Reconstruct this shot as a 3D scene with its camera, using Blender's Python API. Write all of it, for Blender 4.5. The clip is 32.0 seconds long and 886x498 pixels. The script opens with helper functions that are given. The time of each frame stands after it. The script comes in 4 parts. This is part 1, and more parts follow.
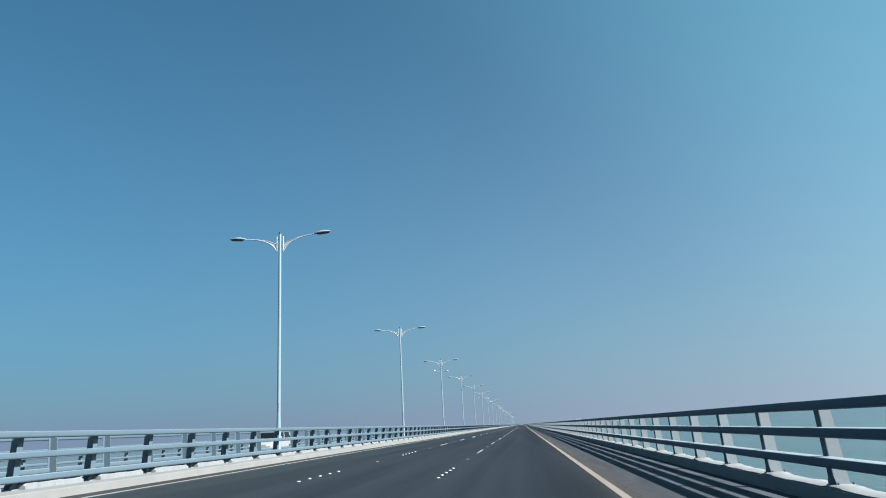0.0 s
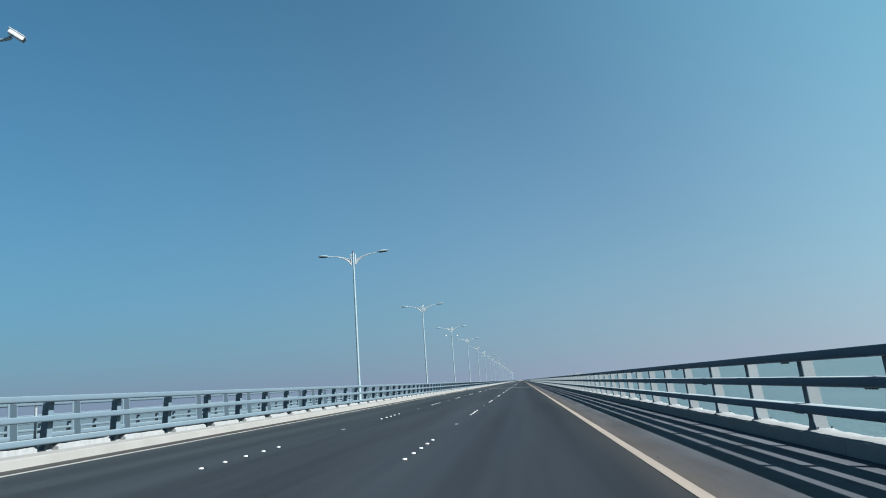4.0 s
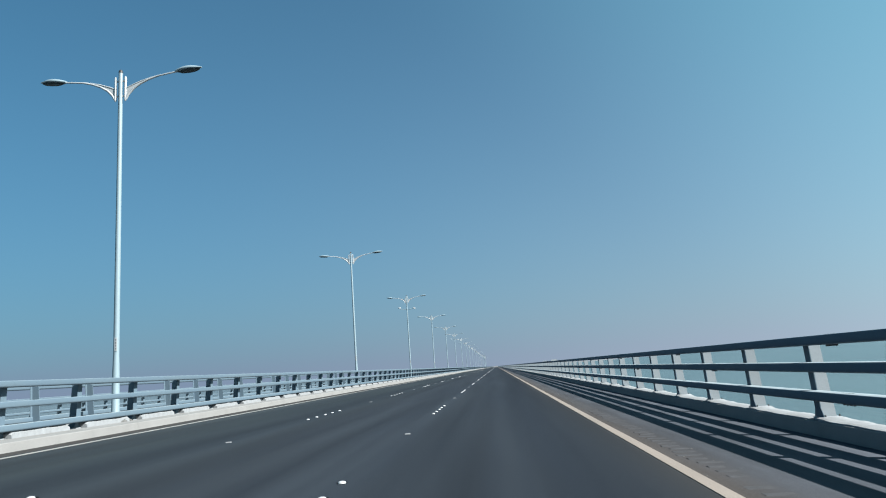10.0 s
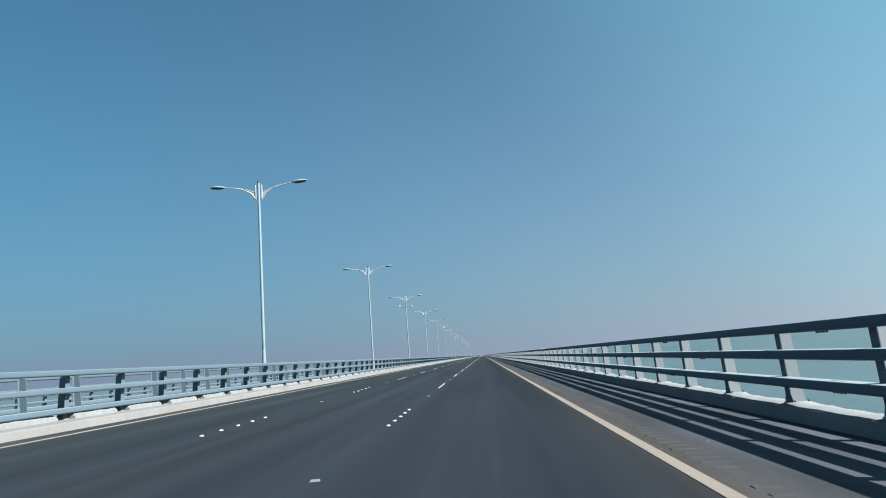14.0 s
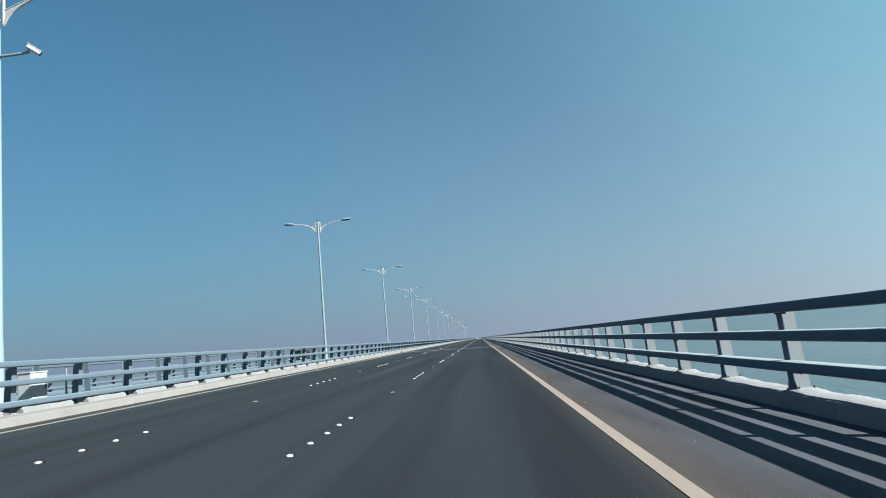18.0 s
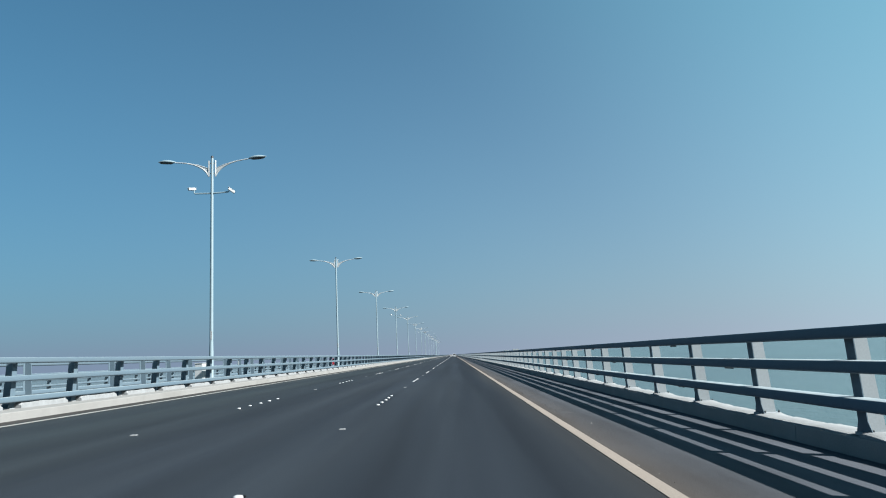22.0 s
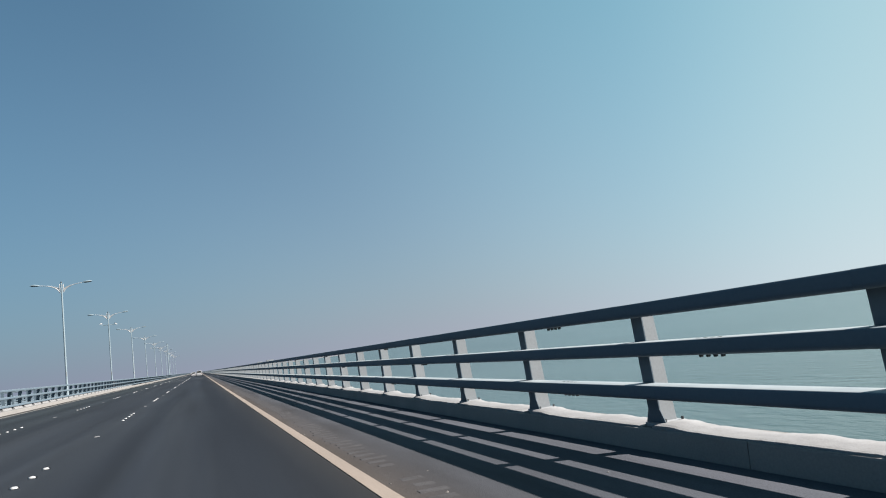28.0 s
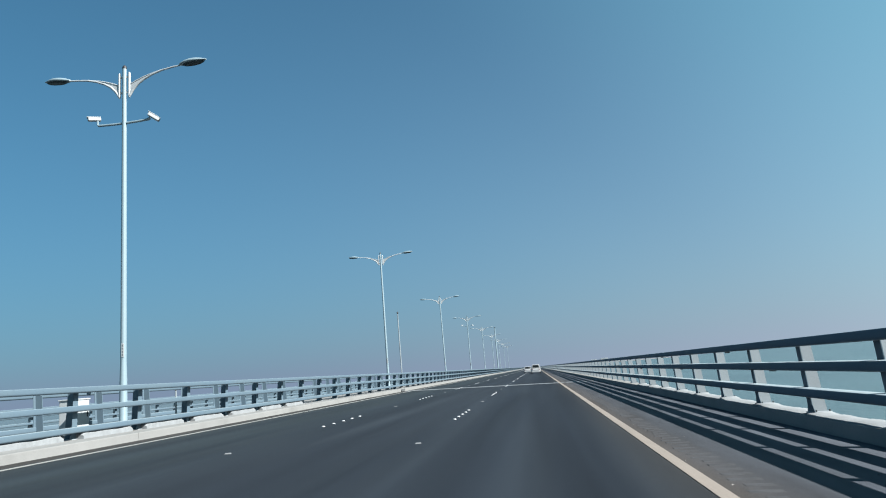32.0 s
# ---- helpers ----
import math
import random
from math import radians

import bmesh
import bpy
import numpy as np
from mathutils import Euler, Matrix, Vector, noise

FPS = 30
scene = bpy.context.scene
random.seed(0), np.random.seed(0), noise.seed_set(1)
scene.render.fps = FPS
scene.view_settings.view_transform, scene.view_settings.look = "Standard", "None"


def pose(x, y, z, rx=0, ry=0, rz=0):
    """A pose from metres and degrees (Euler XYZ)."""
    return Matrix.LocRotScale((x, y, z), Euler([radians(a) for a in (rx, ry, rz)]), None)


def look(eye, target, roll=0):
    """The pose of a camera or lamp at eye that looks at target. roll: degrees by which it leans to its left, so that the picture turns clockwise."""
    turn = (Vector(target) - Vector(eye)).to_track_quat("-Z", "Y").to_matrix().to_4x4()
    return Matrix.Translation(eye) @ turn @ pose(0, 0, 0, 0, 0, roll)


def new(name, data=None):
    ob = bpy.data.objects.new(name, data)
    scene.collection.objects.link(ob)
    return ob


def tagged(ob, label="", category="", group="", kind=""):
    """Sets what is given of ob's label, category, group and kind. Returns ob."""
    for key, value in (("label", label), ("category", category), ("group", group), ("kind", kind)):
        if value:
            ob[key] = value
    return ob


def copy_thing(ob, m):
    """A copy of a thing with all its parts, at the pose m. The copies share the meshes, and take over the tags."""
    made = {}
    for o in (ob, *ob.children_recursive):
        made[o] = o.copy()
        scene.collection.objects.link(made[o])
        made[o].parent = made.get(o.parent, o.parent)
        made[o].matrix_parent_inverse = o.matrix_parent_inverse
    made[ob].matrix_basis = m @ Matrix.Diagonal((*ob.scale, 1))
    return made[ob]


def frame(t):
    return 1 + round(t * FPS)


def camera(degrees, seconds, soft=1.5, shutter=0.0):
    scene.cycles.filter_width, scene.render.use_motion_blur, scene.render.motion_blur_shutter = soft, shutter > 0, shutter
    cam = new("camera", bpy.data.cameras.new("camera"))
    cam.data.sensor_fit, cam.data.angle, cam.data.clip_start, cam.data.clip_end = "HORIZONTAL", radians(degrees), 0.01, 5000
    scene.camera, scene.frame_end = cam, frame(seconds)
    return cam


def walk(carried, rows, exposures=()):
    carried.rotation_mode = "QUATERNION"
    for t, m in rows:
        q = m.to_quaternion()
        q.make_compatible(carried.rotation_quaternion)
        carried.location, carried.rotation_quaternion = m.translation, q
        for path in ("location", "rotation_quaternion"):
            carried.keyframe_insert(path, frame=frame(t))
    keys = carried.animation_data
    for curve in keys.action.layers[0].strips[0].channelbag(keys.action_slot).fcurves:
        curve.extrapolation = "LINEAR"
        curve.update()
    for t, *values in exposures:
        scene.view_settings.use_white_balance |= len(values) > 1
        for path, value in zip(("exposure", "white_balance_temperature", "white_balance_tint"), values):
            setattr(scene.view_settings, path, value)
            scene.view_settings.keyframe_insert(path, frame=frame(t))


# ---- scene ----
cam = camera(66.448, 32.0, soft=1.1)
PATH = [
    (0.0, -1.744, -18.832, 1.365, 104.886, 3.126, 6.530),
    (0.5, -1.807, -6.056, 1.365, 102.228, 3.838, 6.526),
    (1.0, -1.850, 6.797, 1.365, 101.819, 4.110, 6.566),
    (1.5, -1.834, 19.493, 1.365, 101.961, 4.121, 6.834),
    (2.0, -1.818, 32.186, 1.365, 102.142, 4.055, 6.788),
    (2.5, -1.801, 45.002, 1.365, 102.074, 4.157, 6.646),
    (3.0, -1.801, 57.727, 1.365, 101.529, 4.246, 7.058),
    (3.5, -1.828, 70.501, 1.365, 101.400, 4.068, 6.594),
    (5.5, -1.831, 121.639, 1.365, 101.690, 4.592, 6.920),
    (6.0, -1.828, 134.332, 1.365, 100.567, 3.877, 6.927),
    (6.5, -1.833, 146.837, 1.365, 100.596, 3.988, 7.035),
    (7.0, -1.878, 158.960, 1.365, 100.765, 4.195, 6.608),
    (7.5, -1.912, 171.855, 1.365, 100.324, 4.280, 5.817),
    (8.0, -1.968, 184.633, 1.365, 100.515, 4.211, 5.544),
    (8.5, -2.000, 197.315, 1.365, 100.657, 4.138, 5.293),
    (9.0, -2.015, 210.092, 1.365, 100.040, 3.962, 4.093),
    (9.5, -2.067, 222.782, 1.365, 100.315, 4.248, 4.050),
    (10.0, -2.116, 235.619, 1.365, 100.153, 4.119, 4.462),
    (10.5, -2.123, 248.545, 1.365, 100.057, 4.132, 3.471),
    (11.0, -2.144, 261.470, 1.365, 99.839, 4.428, 3.312),
    (11.5, -2.110, 274.346, 1.365, 99.469, 4.322, 3.037),
    (12.0, -2.096, 287.160, 1.365, 99.511, 4.398, 3.311),
    (12.5, -2.097, 299.966, 1.365, 99.867, 4.286, 2.746),
    (13.0, -2.114, 312.685, 1.365, 99.741, 4.236, 3.186),
    (13.5, -2.097, 325.441, 1.365, 99.473, 4.445, 3.323),
    (15.5, -1.913, 376.562, 1.365, 98.677, 4.514, 3.395),
    (16.0, -1.885, 389.330, 1.365, 99.189, 4.862, 3.508),
    (16.5, -1.771, 401.759, 1.365, 98.818, 4.738, 2.992),
    (17.0, -1.681, 414.209, 1.365, 99.091, 4.784, 2.719),
    (17.5, -1.591, 426.889, 1.365, 98.284, 5.115, 2.736),
    (18.0, -1.575, 439.572, 1.365, 97.741, 5.216, 3.119),
    (18.5, -1.510, 452.426, 1.365, 97.668, 5.285, 3.216),
    (19.0, -1.476, 465.021, 1.365, 97.470, 5.374, 2.912),
    (19.5, -1.524, 477.788, 1.365, 98.069, 5.252, 2.134),
    (20.0, -1.601, 490.531, 1.365, 97.926, 4.320, 2.121),
    (20.5, -1.693, 503.258, 1.365, 97.798, 3.640, 0.957),
    (21.0, -1.780, 516.128, 1.365, 98.934, 3.218, 1.176),
    (21.5, -1.869, 528.798, 1.365, 97.987, 3.683, 0.819),
    (22.0, -1.955, 541.532, 1.365, 98.923, 2.759, 0.935),
    (22.5, -2.038, 554.354, 1.365, 99.255, 2.187, 1.395),
    (23.0, -2.107, 567.235, 1.365, 99.610, 2.250, 1.752),
    (23.5, -2.127, 580.040, 1.365, 99.788, 2.151, 0.542),
    (24.0, -2.134, 592.886, 1.365, 100.652, 2.667, -1.603),
    (24.5, -2.052, 605.597, 1.365, 101.102, 3.922, -4.431),
    (25.0, -1.990, 618.377, 1.365, 99.549, 4.366, -7.621),
    (25.5, -1.870, 631.209, 1.365, 97.732, 6.106, -12.084),
    (26.0, -1.758, 644.020, 1.365, 98.614, 5.802, -14.676),
    (26.5, -1.745, 656.839, 1.365, 98.251, 8.259, -17.462),
    (28.5, -1.520, 707.857, 1.365, 97.086, 7.152, -19.966),
    (29.0, -1.498, 720.493, 1.365, 96.221, 7.049, -19.443),
    (29.5, -1.475, 733.298, 1.365, 96.592, 6.537, -18.741),
    (30.0, -1.460, 746.028, 1.365, 97.519, 6.610, -13.767),
    (30.5, -1.497, 758.759, 1.365, 99.738, 5.735, -6.954),
    (31.0, -1.565, 771.578, 1.365, 99.843, 4.840, -0.312),
    (31.5, -1.611, 784.482, 1.365, 100.242, 4.846, 3.894),
    (32.0, -1.678, 797.214, 1.365, 100.531, 4.820, 7.761),
]

walk(cam, [(t, pose(x, y, z, rx, ry, rz)) for t, x, y, z, rx, ry, rz in PATH],
     exposures=[(0.0, 1.62, 6350, 9), (2.0, 1.62, 6430, 9), (8.0, 1.62, 6500, 10), (13.0, 1.62, 6520, 10), (18.0, 1.63, 6680, 10), (21.0, 1.62, 6600, 10), (24.0, 1.62, 6530, 10), (26.0, 1.58, 6700, 13), (28.5, 1.56, 7250, 19),
                (29.5, 1.56, 7250, 19), (30.3, 1.55, 7100, 16), (31.0, 1.62, 6500, 11), (32.0, 1.62, 6500, 10)])

# ---- light ----
SUN_AZ = math.atan2(1.0, -0.38)          # clockwise from +y
SUN_EL = radians(39.5)
sun_dir = Vector((math.sin(SUN_AZ) * math.cos(SUN_EL), math.cos(SUN_AZ) * math.cos(SUN_EL), math.sin(SUN_EL)))
world = bpy.data.worlds.new("sky")
scene.world = world
world.use_nodes = True
wn, wl = world.node_tree.nodes, world.node_tree.links
wn.clear()
sky = wn.new("ShaderNodeTexSky")
sky.sky_type = 'NISHITA'
sky.sun_disc = False
sky.sun_elevation = SUN_EL
sky.sun_rotation = SUN_AZ
sky.altitude = 0
sky.air_density = 1.0
sky.dust_density = 0.6
sky.ozone_density = 2.0
# haze towards the horizon and a wide glow on the sun's side
co = wn.new("ShaderNodeTexCoord")
tint = wn.new("ShaderNodeMix")
tint.data_type, tint.blend_type = 'RGBA', 'MULTIPLY'
tint.inputs["Factor"].default_value = 1.0
tint.inputs["B"].default_value = (0.056, 0.598, 0.690, 1)
wl.new(sky.outputs[0], tint.inputs["A"])
sep = wn.new("ShaderNodeSeparateXYZ")
wl.new(co.outputs["Generated"], sep.inputs[0])


def wmath(op, a, b=None):
    m = wn.new("ShaderNodeMath")
    m.operation = op
    for k, v in enumerate((a, b)):
        if isinstance(v, (int, float)):
            m.inputs[k].default_value = v
        elif v is not None:
            wl.new(v, m.inputs[k])
    return m.outputs[0]


def wmix(fac, a, bcol):
    m = wn.new("ShaderNodeMix")
    m.data_type = 'RGBA'
    for key, v in (("Factor", fac), ("A", a), ("B", bcol)):
        if isinstance(v, tuple):
            m.inputs[key].default_value = (*v, 1)
        else:
            wl.new(v, m.inputs[key])
    return m.outputs["Result"]


def wstep(v, lo, hi, top=1.0):
    m = wn.new("ShaderNodeMapRange")
    m.interpolation_type = 'SMOOTHSTEP'
    m.inputs["From Min"].default_value, m.inputs["From Max"].default_value, m.inputs["To Max"].default_value = lo, hi, top
    wl.new(v, m.inputs["Value"])
    return m.outputs[0]


dot = wn.new("ShaderNodeVectorMath")
dot.operation = 'DOT_PRODUCT'
wl.new(co.outputs["Generated"], dot.inputs[0])
dot.inputs[1].default_value = sun_dir
toward = dot.outputs["Value"]
low = wmath('EXPONENT', wmath('MULTIPLY', wmath('MAXIMUM', sep.outputs["Z"], 0.0), -3.2))
haze_colour = wmix(wstep(toward, -0.65, 0.45), (1.40, 1.87, 2.70), (2.86, 3.42, 4.14))
hazy = wmix(low, tint.outputs["Result"], haze_colour)
flat = wn.new("ShaderNodeCombineXYZ")
wl.new(sep.outputs["X"], flat.inputs[0])
wl.new(sep.outputs["Y"], flat.inputs[1])
unit = wn.new("ShaderNodeVectorMath")
unit.operation = 'NORMALIZE'
wl.new(flat.outputs[0], unit.inputs[0])
side = wn.new("ShaderNodeVectorMath")
side.operation = 'DOT_PRODUCT'
wl.new(unit.outputs[0], side.inputs[0])
side.inputs[1].default_value = Vector((sun_dir.x, sun_dir.y, 0)).normalized()
sink = wmath('EXPONENT', wmath('MULTIPLY', wmath('MAXIMUM', sep.outputs["Z"], 0.0), -1.3))
wide = wmix(wmath('MULTIPLY', wstep(toward, -0.03, 0.63, 0.95), sink), hazy, wmix(low, (1.35, 4.20, 5.28), (3.50, 5.15, 6.00)))
gain = wmix(wstep(side.outputs["Value"], 0.25, 0.80, 0.80), wide, wmix(low, (2.60, 4.80, 5.45), (4.40, 5.45, 5.85)))
bg = wn.new("ShaderNodeBackground")
bg.inputs["Strength"].default_value = 0.05
wo = wn.new("ShaderNodeOutputWorld")
wl.new(gain, bg.inputs[0])
wl.new(bg.outputs[0], wo.inputs[0])
sun = new("sun", bpy.data.lights.new("sun", "SUN"))
sun.data.energy = 5.0
sun.data.angle = radians(0.5)
sun.data.color = (1.0, 0.97, 0.92)
sun.matrix_world = look((60, -40, 60), Vector((60, -40, 60)) - sun_dir)


# ---- materials ----
def mat(name, base, rough=0.6, metal=0.0, var=0.12, scale=4.0, fine=60.0, bump=0.15, stretch=(1, 1, 1), second=None,
        second_amount=0.5, second_scale=0.6, spec=0.5, bump_dist=0.01, rand=0.0, sharp=(0.42, 0.62), bands=None):
    """Procedural surface: two scales of tone, optional stain colour, fine relief."""
    m = bpy.data.materials.new(name)
    m.use_nodes = True
    n, l = m.node_tree.nodes, m.node_tree.links
    b = n["Principled BSDF"]
    b.inputs["Roughness"].default_value = rough
    b.inputs["Metallic"].default_value = metal
    b.inputs["Specular IOR Level"].default_value = spec
    co = n.new("ShaderNodeTexCoord")
    geo = n.new("ShaderNodeNewGeometry")
    mp = n.new("ShaderNodeMapping")
    mp.inputs["Scale"].default_value = stretch
    l.new(geo.outputs["Position"], mp.inputs[0])
    big = n.new("ShaderNodeTexNoise")
    big.inputs["Scale"].default_value = scale
    big.inputs["Detail"].default_value = 6
    l.new(mp.outputs[0], big.inputs["Vector"])
    small = n.new("ShaderNodeTexNoise")
    small.inputs["Scale"].default_value = fine
    small.inputs["Detail"].default_value = 3
    # the fine grain starts anew every 16 m, to keep its numbers small along the bridge
    wrap = n.new("ShaderNodeVectorMath")
    wrap.operation = 'WRAP'
    wrap.inputs[1].default_value, wrap.inputs[2].default_value = (64, 16, 64), (-64, 0, -64)
    l.new(geo.outputs["Position"], wrap.inputs[0])
    l.new(wrap.outputs[0], small.inputs["Vector"])
    add = n.new("ShaderNodeMath")
    add.operation = 'ADD'
    l.new(big.outputs["Fac"], add.inputs[0])
    l.new(small.outputs["Fac"], add.inputs[1])
    rng = n.new("ShaderNodeMapRange")
    rng.inputs["From Min"].default_value = 0.6
    rng.inputs["From Max"].default_value = 1.4
    rng.inputs["To Min"].default_value = 1 - var
    rng.inputs["To Max"].default_value = 1 + var
    l.new(add.outputs[0], rng.inputs["Value"])
    fac = rng.outputs[0]
    if rand:
        oi = n.new("ShaderNodeObjectInfo")
        rr = n.new("ShaderNodeMapRange")
        rr.inputs["To Min"].default_value = 1 - rand
        rr.inputs["To Max"].default_value = 1 + rand
        l.new(oi.outputs["Random"], rr.inputs["Value"])
        mu = n.new("ShaderNodeMath")
        mu.operation = 'MULTIPLY'
        l.new(fac, mu.inputs[0])
        l.new(rr.outputs[0], mu.inputs[1])
        fac = mu.outputs[0]
    colour = n.new("ShaderNodeRGB")
    colour.outputs[0].default_value = (*base, 1)
    src = colour.outputs[0]
    if second:
        st = n.new("ShaderNodeTexNoise")
        st.inputs["Scale"].default_value = second_scale
        st.inputs["Detail"].default_value = 8
        st.inputs["Roughness"].default_value = 0.65
        l.new(mp.outputs[0], st.inputs["Vector"])
        sr = n.new("ShaderNodeMapRange")
        sr.inputs["From Min"].default_value = sharp[0]
        sr.inputs["From Max"].default_value = sharp[1]
        sr.inputs["To Max"].default_value = second_amount
        l.new(st.outputs["Fac"], sr.inputs["Value"])
        mx = n.new("ShaderNodeMix")
        mx.data_type = 'RGBA'
        l.new(sr.outputs[0], mx.inputs["Factor"])
        l.new(src, mx.inputs["A"])
        mx.inputs["B"].default_value = (*second, 1)
        src = mx.outputs["Result"]
    vm = n.new("ShaderNodeVectorMath")
    vm.operation = 'SCALE'
    l.new(src, vm.inputs[0])
    l.new(fac, vm.inputs["Scale"])
    out = vm.outputs[0]
    if bands:
        # wear across the lanes: tone by the distance from the edge line
        sx = n.new("ShaderNodeSeparateXYZ")
        l.new(geo.outputs["Position"], sx.inputs[0])
        wob = n.new("ShaderNodeMath")
        wob.operation = 'MULTIPLY_ADD'
        wob.inputs[1].default_value = 0.5
        l.new(big.outputs["Fac"], wob.inputs[0])
        l.new(sx.outputs["X"], wob.inputs[2])
        x0, x1 = bands[0][0], bands[-1][0]
        mr = n.new("ShaderNodeMapRange")
        mr.inputs["From Min"].default_value, mr.inputs["From Max"].default_value = x0 + 0.25, x1 + 0.25
        l.new(wob.outputs[0], mr.inputs["Value"])
        ramp = n.new("ShaderNodeValToRGB")
        ramp.color_ramp.interpolation = 'B_SPLINE' if len(bands) > 5 else 'LINEAR'
        el = ramp.color_ramp.elements
        while len(el) < len(bands):
            el.new(0.5)
        for e, (x, c) in zip(el, bands):
            e.position = (x - x0) / (x1 - x0)
            e.color = (*(v / 2 for v in c), 1)
        l.new(mr.outputs[0], ramp.inputs[0])
        dbl = n.new("ShaderNodeVectorMath")
        dbl.operation = 'MULTIPLY'
        l.new(out, dbl.inputs[0])
        l.new(ramp.outputs[0], dbl.inputs[1])
        two = n.new("ShaderNodeVectorMath")
        two.operation = 'SCALE'
        two.inputs["Scale"].default_value = 2.0
        l.new(dbl.outputs[0], two.inputs[0])
        out = two.outputs[0]
    l.new(out, b.inputs["Base Color"])
    if bump:
        bp = n.new("ShaderNodeBump")
        bp.inputs["Strength"].default_value = bump
        bp.inputs["Distance"].default_value = bump_dist
        l.new(small.outputs["Fac"], bp.inputs["Height"])
        l.new(bp.outputs[0], b.inputs["Normal"])
    return m


def lit_tops(m, colour, amount):
    """Sunlight on the upward faces of a painted surface, put into its colour as a paler, uneven tone."""
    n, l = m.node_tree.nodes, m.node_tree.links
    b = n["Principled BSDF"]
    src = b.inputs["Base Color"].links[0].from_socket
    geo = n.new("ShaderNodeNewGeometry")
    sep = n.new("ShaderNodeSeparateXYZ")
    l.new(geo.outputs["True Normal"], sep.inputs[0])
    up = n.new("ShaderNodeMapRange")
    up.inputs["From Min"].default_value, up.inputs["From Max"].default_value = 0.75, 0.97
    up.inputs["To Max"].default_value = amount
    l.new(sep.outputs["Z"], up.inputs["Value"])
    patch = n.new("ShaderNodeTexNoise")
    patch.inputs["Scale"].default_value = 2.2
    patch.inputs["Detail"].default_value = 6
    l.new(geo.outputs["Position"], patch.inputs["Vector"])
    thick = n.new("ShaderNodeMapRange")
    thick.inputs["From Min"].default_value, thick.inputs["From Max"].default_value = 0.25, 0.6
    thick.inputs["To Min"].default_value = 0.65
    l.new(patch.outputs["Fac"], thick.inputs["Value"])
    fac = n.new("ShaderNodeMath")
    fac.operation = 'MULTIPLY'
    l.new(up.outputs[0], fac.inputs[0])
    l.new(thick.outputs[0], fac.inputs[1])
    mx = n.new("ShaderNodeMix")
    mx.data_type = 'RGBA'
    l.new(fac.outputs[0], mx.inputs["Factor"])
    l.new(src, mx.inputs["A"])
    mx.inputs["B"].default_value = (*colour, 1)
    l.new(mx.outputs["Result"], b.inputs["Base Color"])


D, W = (0.82, 0.84, 0.87), (1.52, 1.5, 1.47)
LANES = [(-12.0, (1.7, 1.6, 1.35)), (-11.2, (1.8, 1.75, 1.5)), (-10.5, (1.1, 1.12, 1.05)), (-9.6, (1.6, 1.65, 1.45)), (-8.75, (0.95, 0.98, 0.95)), (-7.7, (1.45, 1.45, 1.35)), (-6.8, (0.88, 0.88, 0.88)), (-5.9, (1.45, 1.42, 1.38)), (-5.0, (0.9, 0.91, 0.93)),
         (-4.05, W), (-3.0, D), (-2.1, (1.28, 1.28, 1.28)), (-1.2, (0.68, 0.71, 0.76)), (-0.45, (0.82, 0.84, 0.86)), (0.1, (2.0, 1.5, 1.1))]
ASPHALT = mat("asphalt", (0.0099, 0.0136, 0.0188), rough=0.85, var=0.4, scale=1.3, fine=80, bump=0.6, stretch=(1, 0.03, 1),
              second=(0.0145, 0.0188, 0.0238), second_amount=0.6, second_scale=0.9, bump_dist=0.006, spec=0.1, bands=LANES)
DUST = [(0.08, (1.40, 1.12, 0.88)), (0.28, (1.28, 1.09, 0.94)), (0.7, (1.04, 1.0, 0.97)), (1.4, (1.4, 1.46, 1.52)), (2.7, (1.75, 1.82, 1.9))]
SHOULDER = mat("shoulder_asphalt", (0.0300, 0.0340, 0.0405), rough=0.9, var=0.4, scale=2.0, fine=70, bump=0.7, stretch=(1, 0.12, 1),
               second=(0.0255, 0.029, 0.0345), second_amount=0.65, second_scale=0.8, bump_dist=0.006, spec=0.12, bands=DUST)
RUMBLE = mat("rumble_asphalt", (0.0405, 0.042, 0.0455), rough=0.9, var=0.35, scale=5, fine=90, bump=0.6, bump_dist=0.006, spec=0.12)
GUTTER = mat("gutter_asphalt", (0.030, 0.030, 0.030), rough=0.9, var=0.3, scale=2, fine=90, bump=0.5, stretch=(1, 0.15, 1), spec=0.1)
GRIT = mat("pale_grit", (0.10, 0.099, 0.095), rough=0.9, var=0.4, scale=30, fine=90, bump=0.2)
DARK_GRIT = mat("dark_grit", (0.025, 0.024, 0.024), rough=0.9, var=0.4, scale=30, fine=90, bump=0.2)
RUBBLE = mat("grey_rubble", (0.10, 0.102, 0.10), rough=0.95, var=0.45, scale=14, fine=60, bump=0.8, second=(0.04, 0.042, 0.044), second_amount=0.8, second_scale=9, spec=0.1)
# black for the tar smear and for the painted shadow behind each stud
TAR_AND_SHADE = mat("tar", (0.003, 0.003, 0.0035), rough=0.9, var=0.3, scale=10, fine=60, bump=0.3, spec=0.03)
EDGE_PAINT = mat("cream_edge_paint", (0.168, 0.147, 0.128), rough=0.75, var=0.2, scale=3, fine=60, bump=0.3, stretch=(1, 0.2, 1), spec=0.3,
                 second=(0.11, 0.10, 0.087), second_amount=0.7, second_scale=1.5, sharp=(0.48, 0.72))
EDGE_WHITE = mat("worn_edge_paint", (0.185, 0.188, 0.182), rough=0.75, var=0.2, scale=3, fine=60, bump=0.3, stretch=(1, 0.2, 1), spec=0.3,
                 second=(0.12, 0.12, 0.115), second_amount=0.7, second_scale=1.5, sharp=(0.48, 0.72))
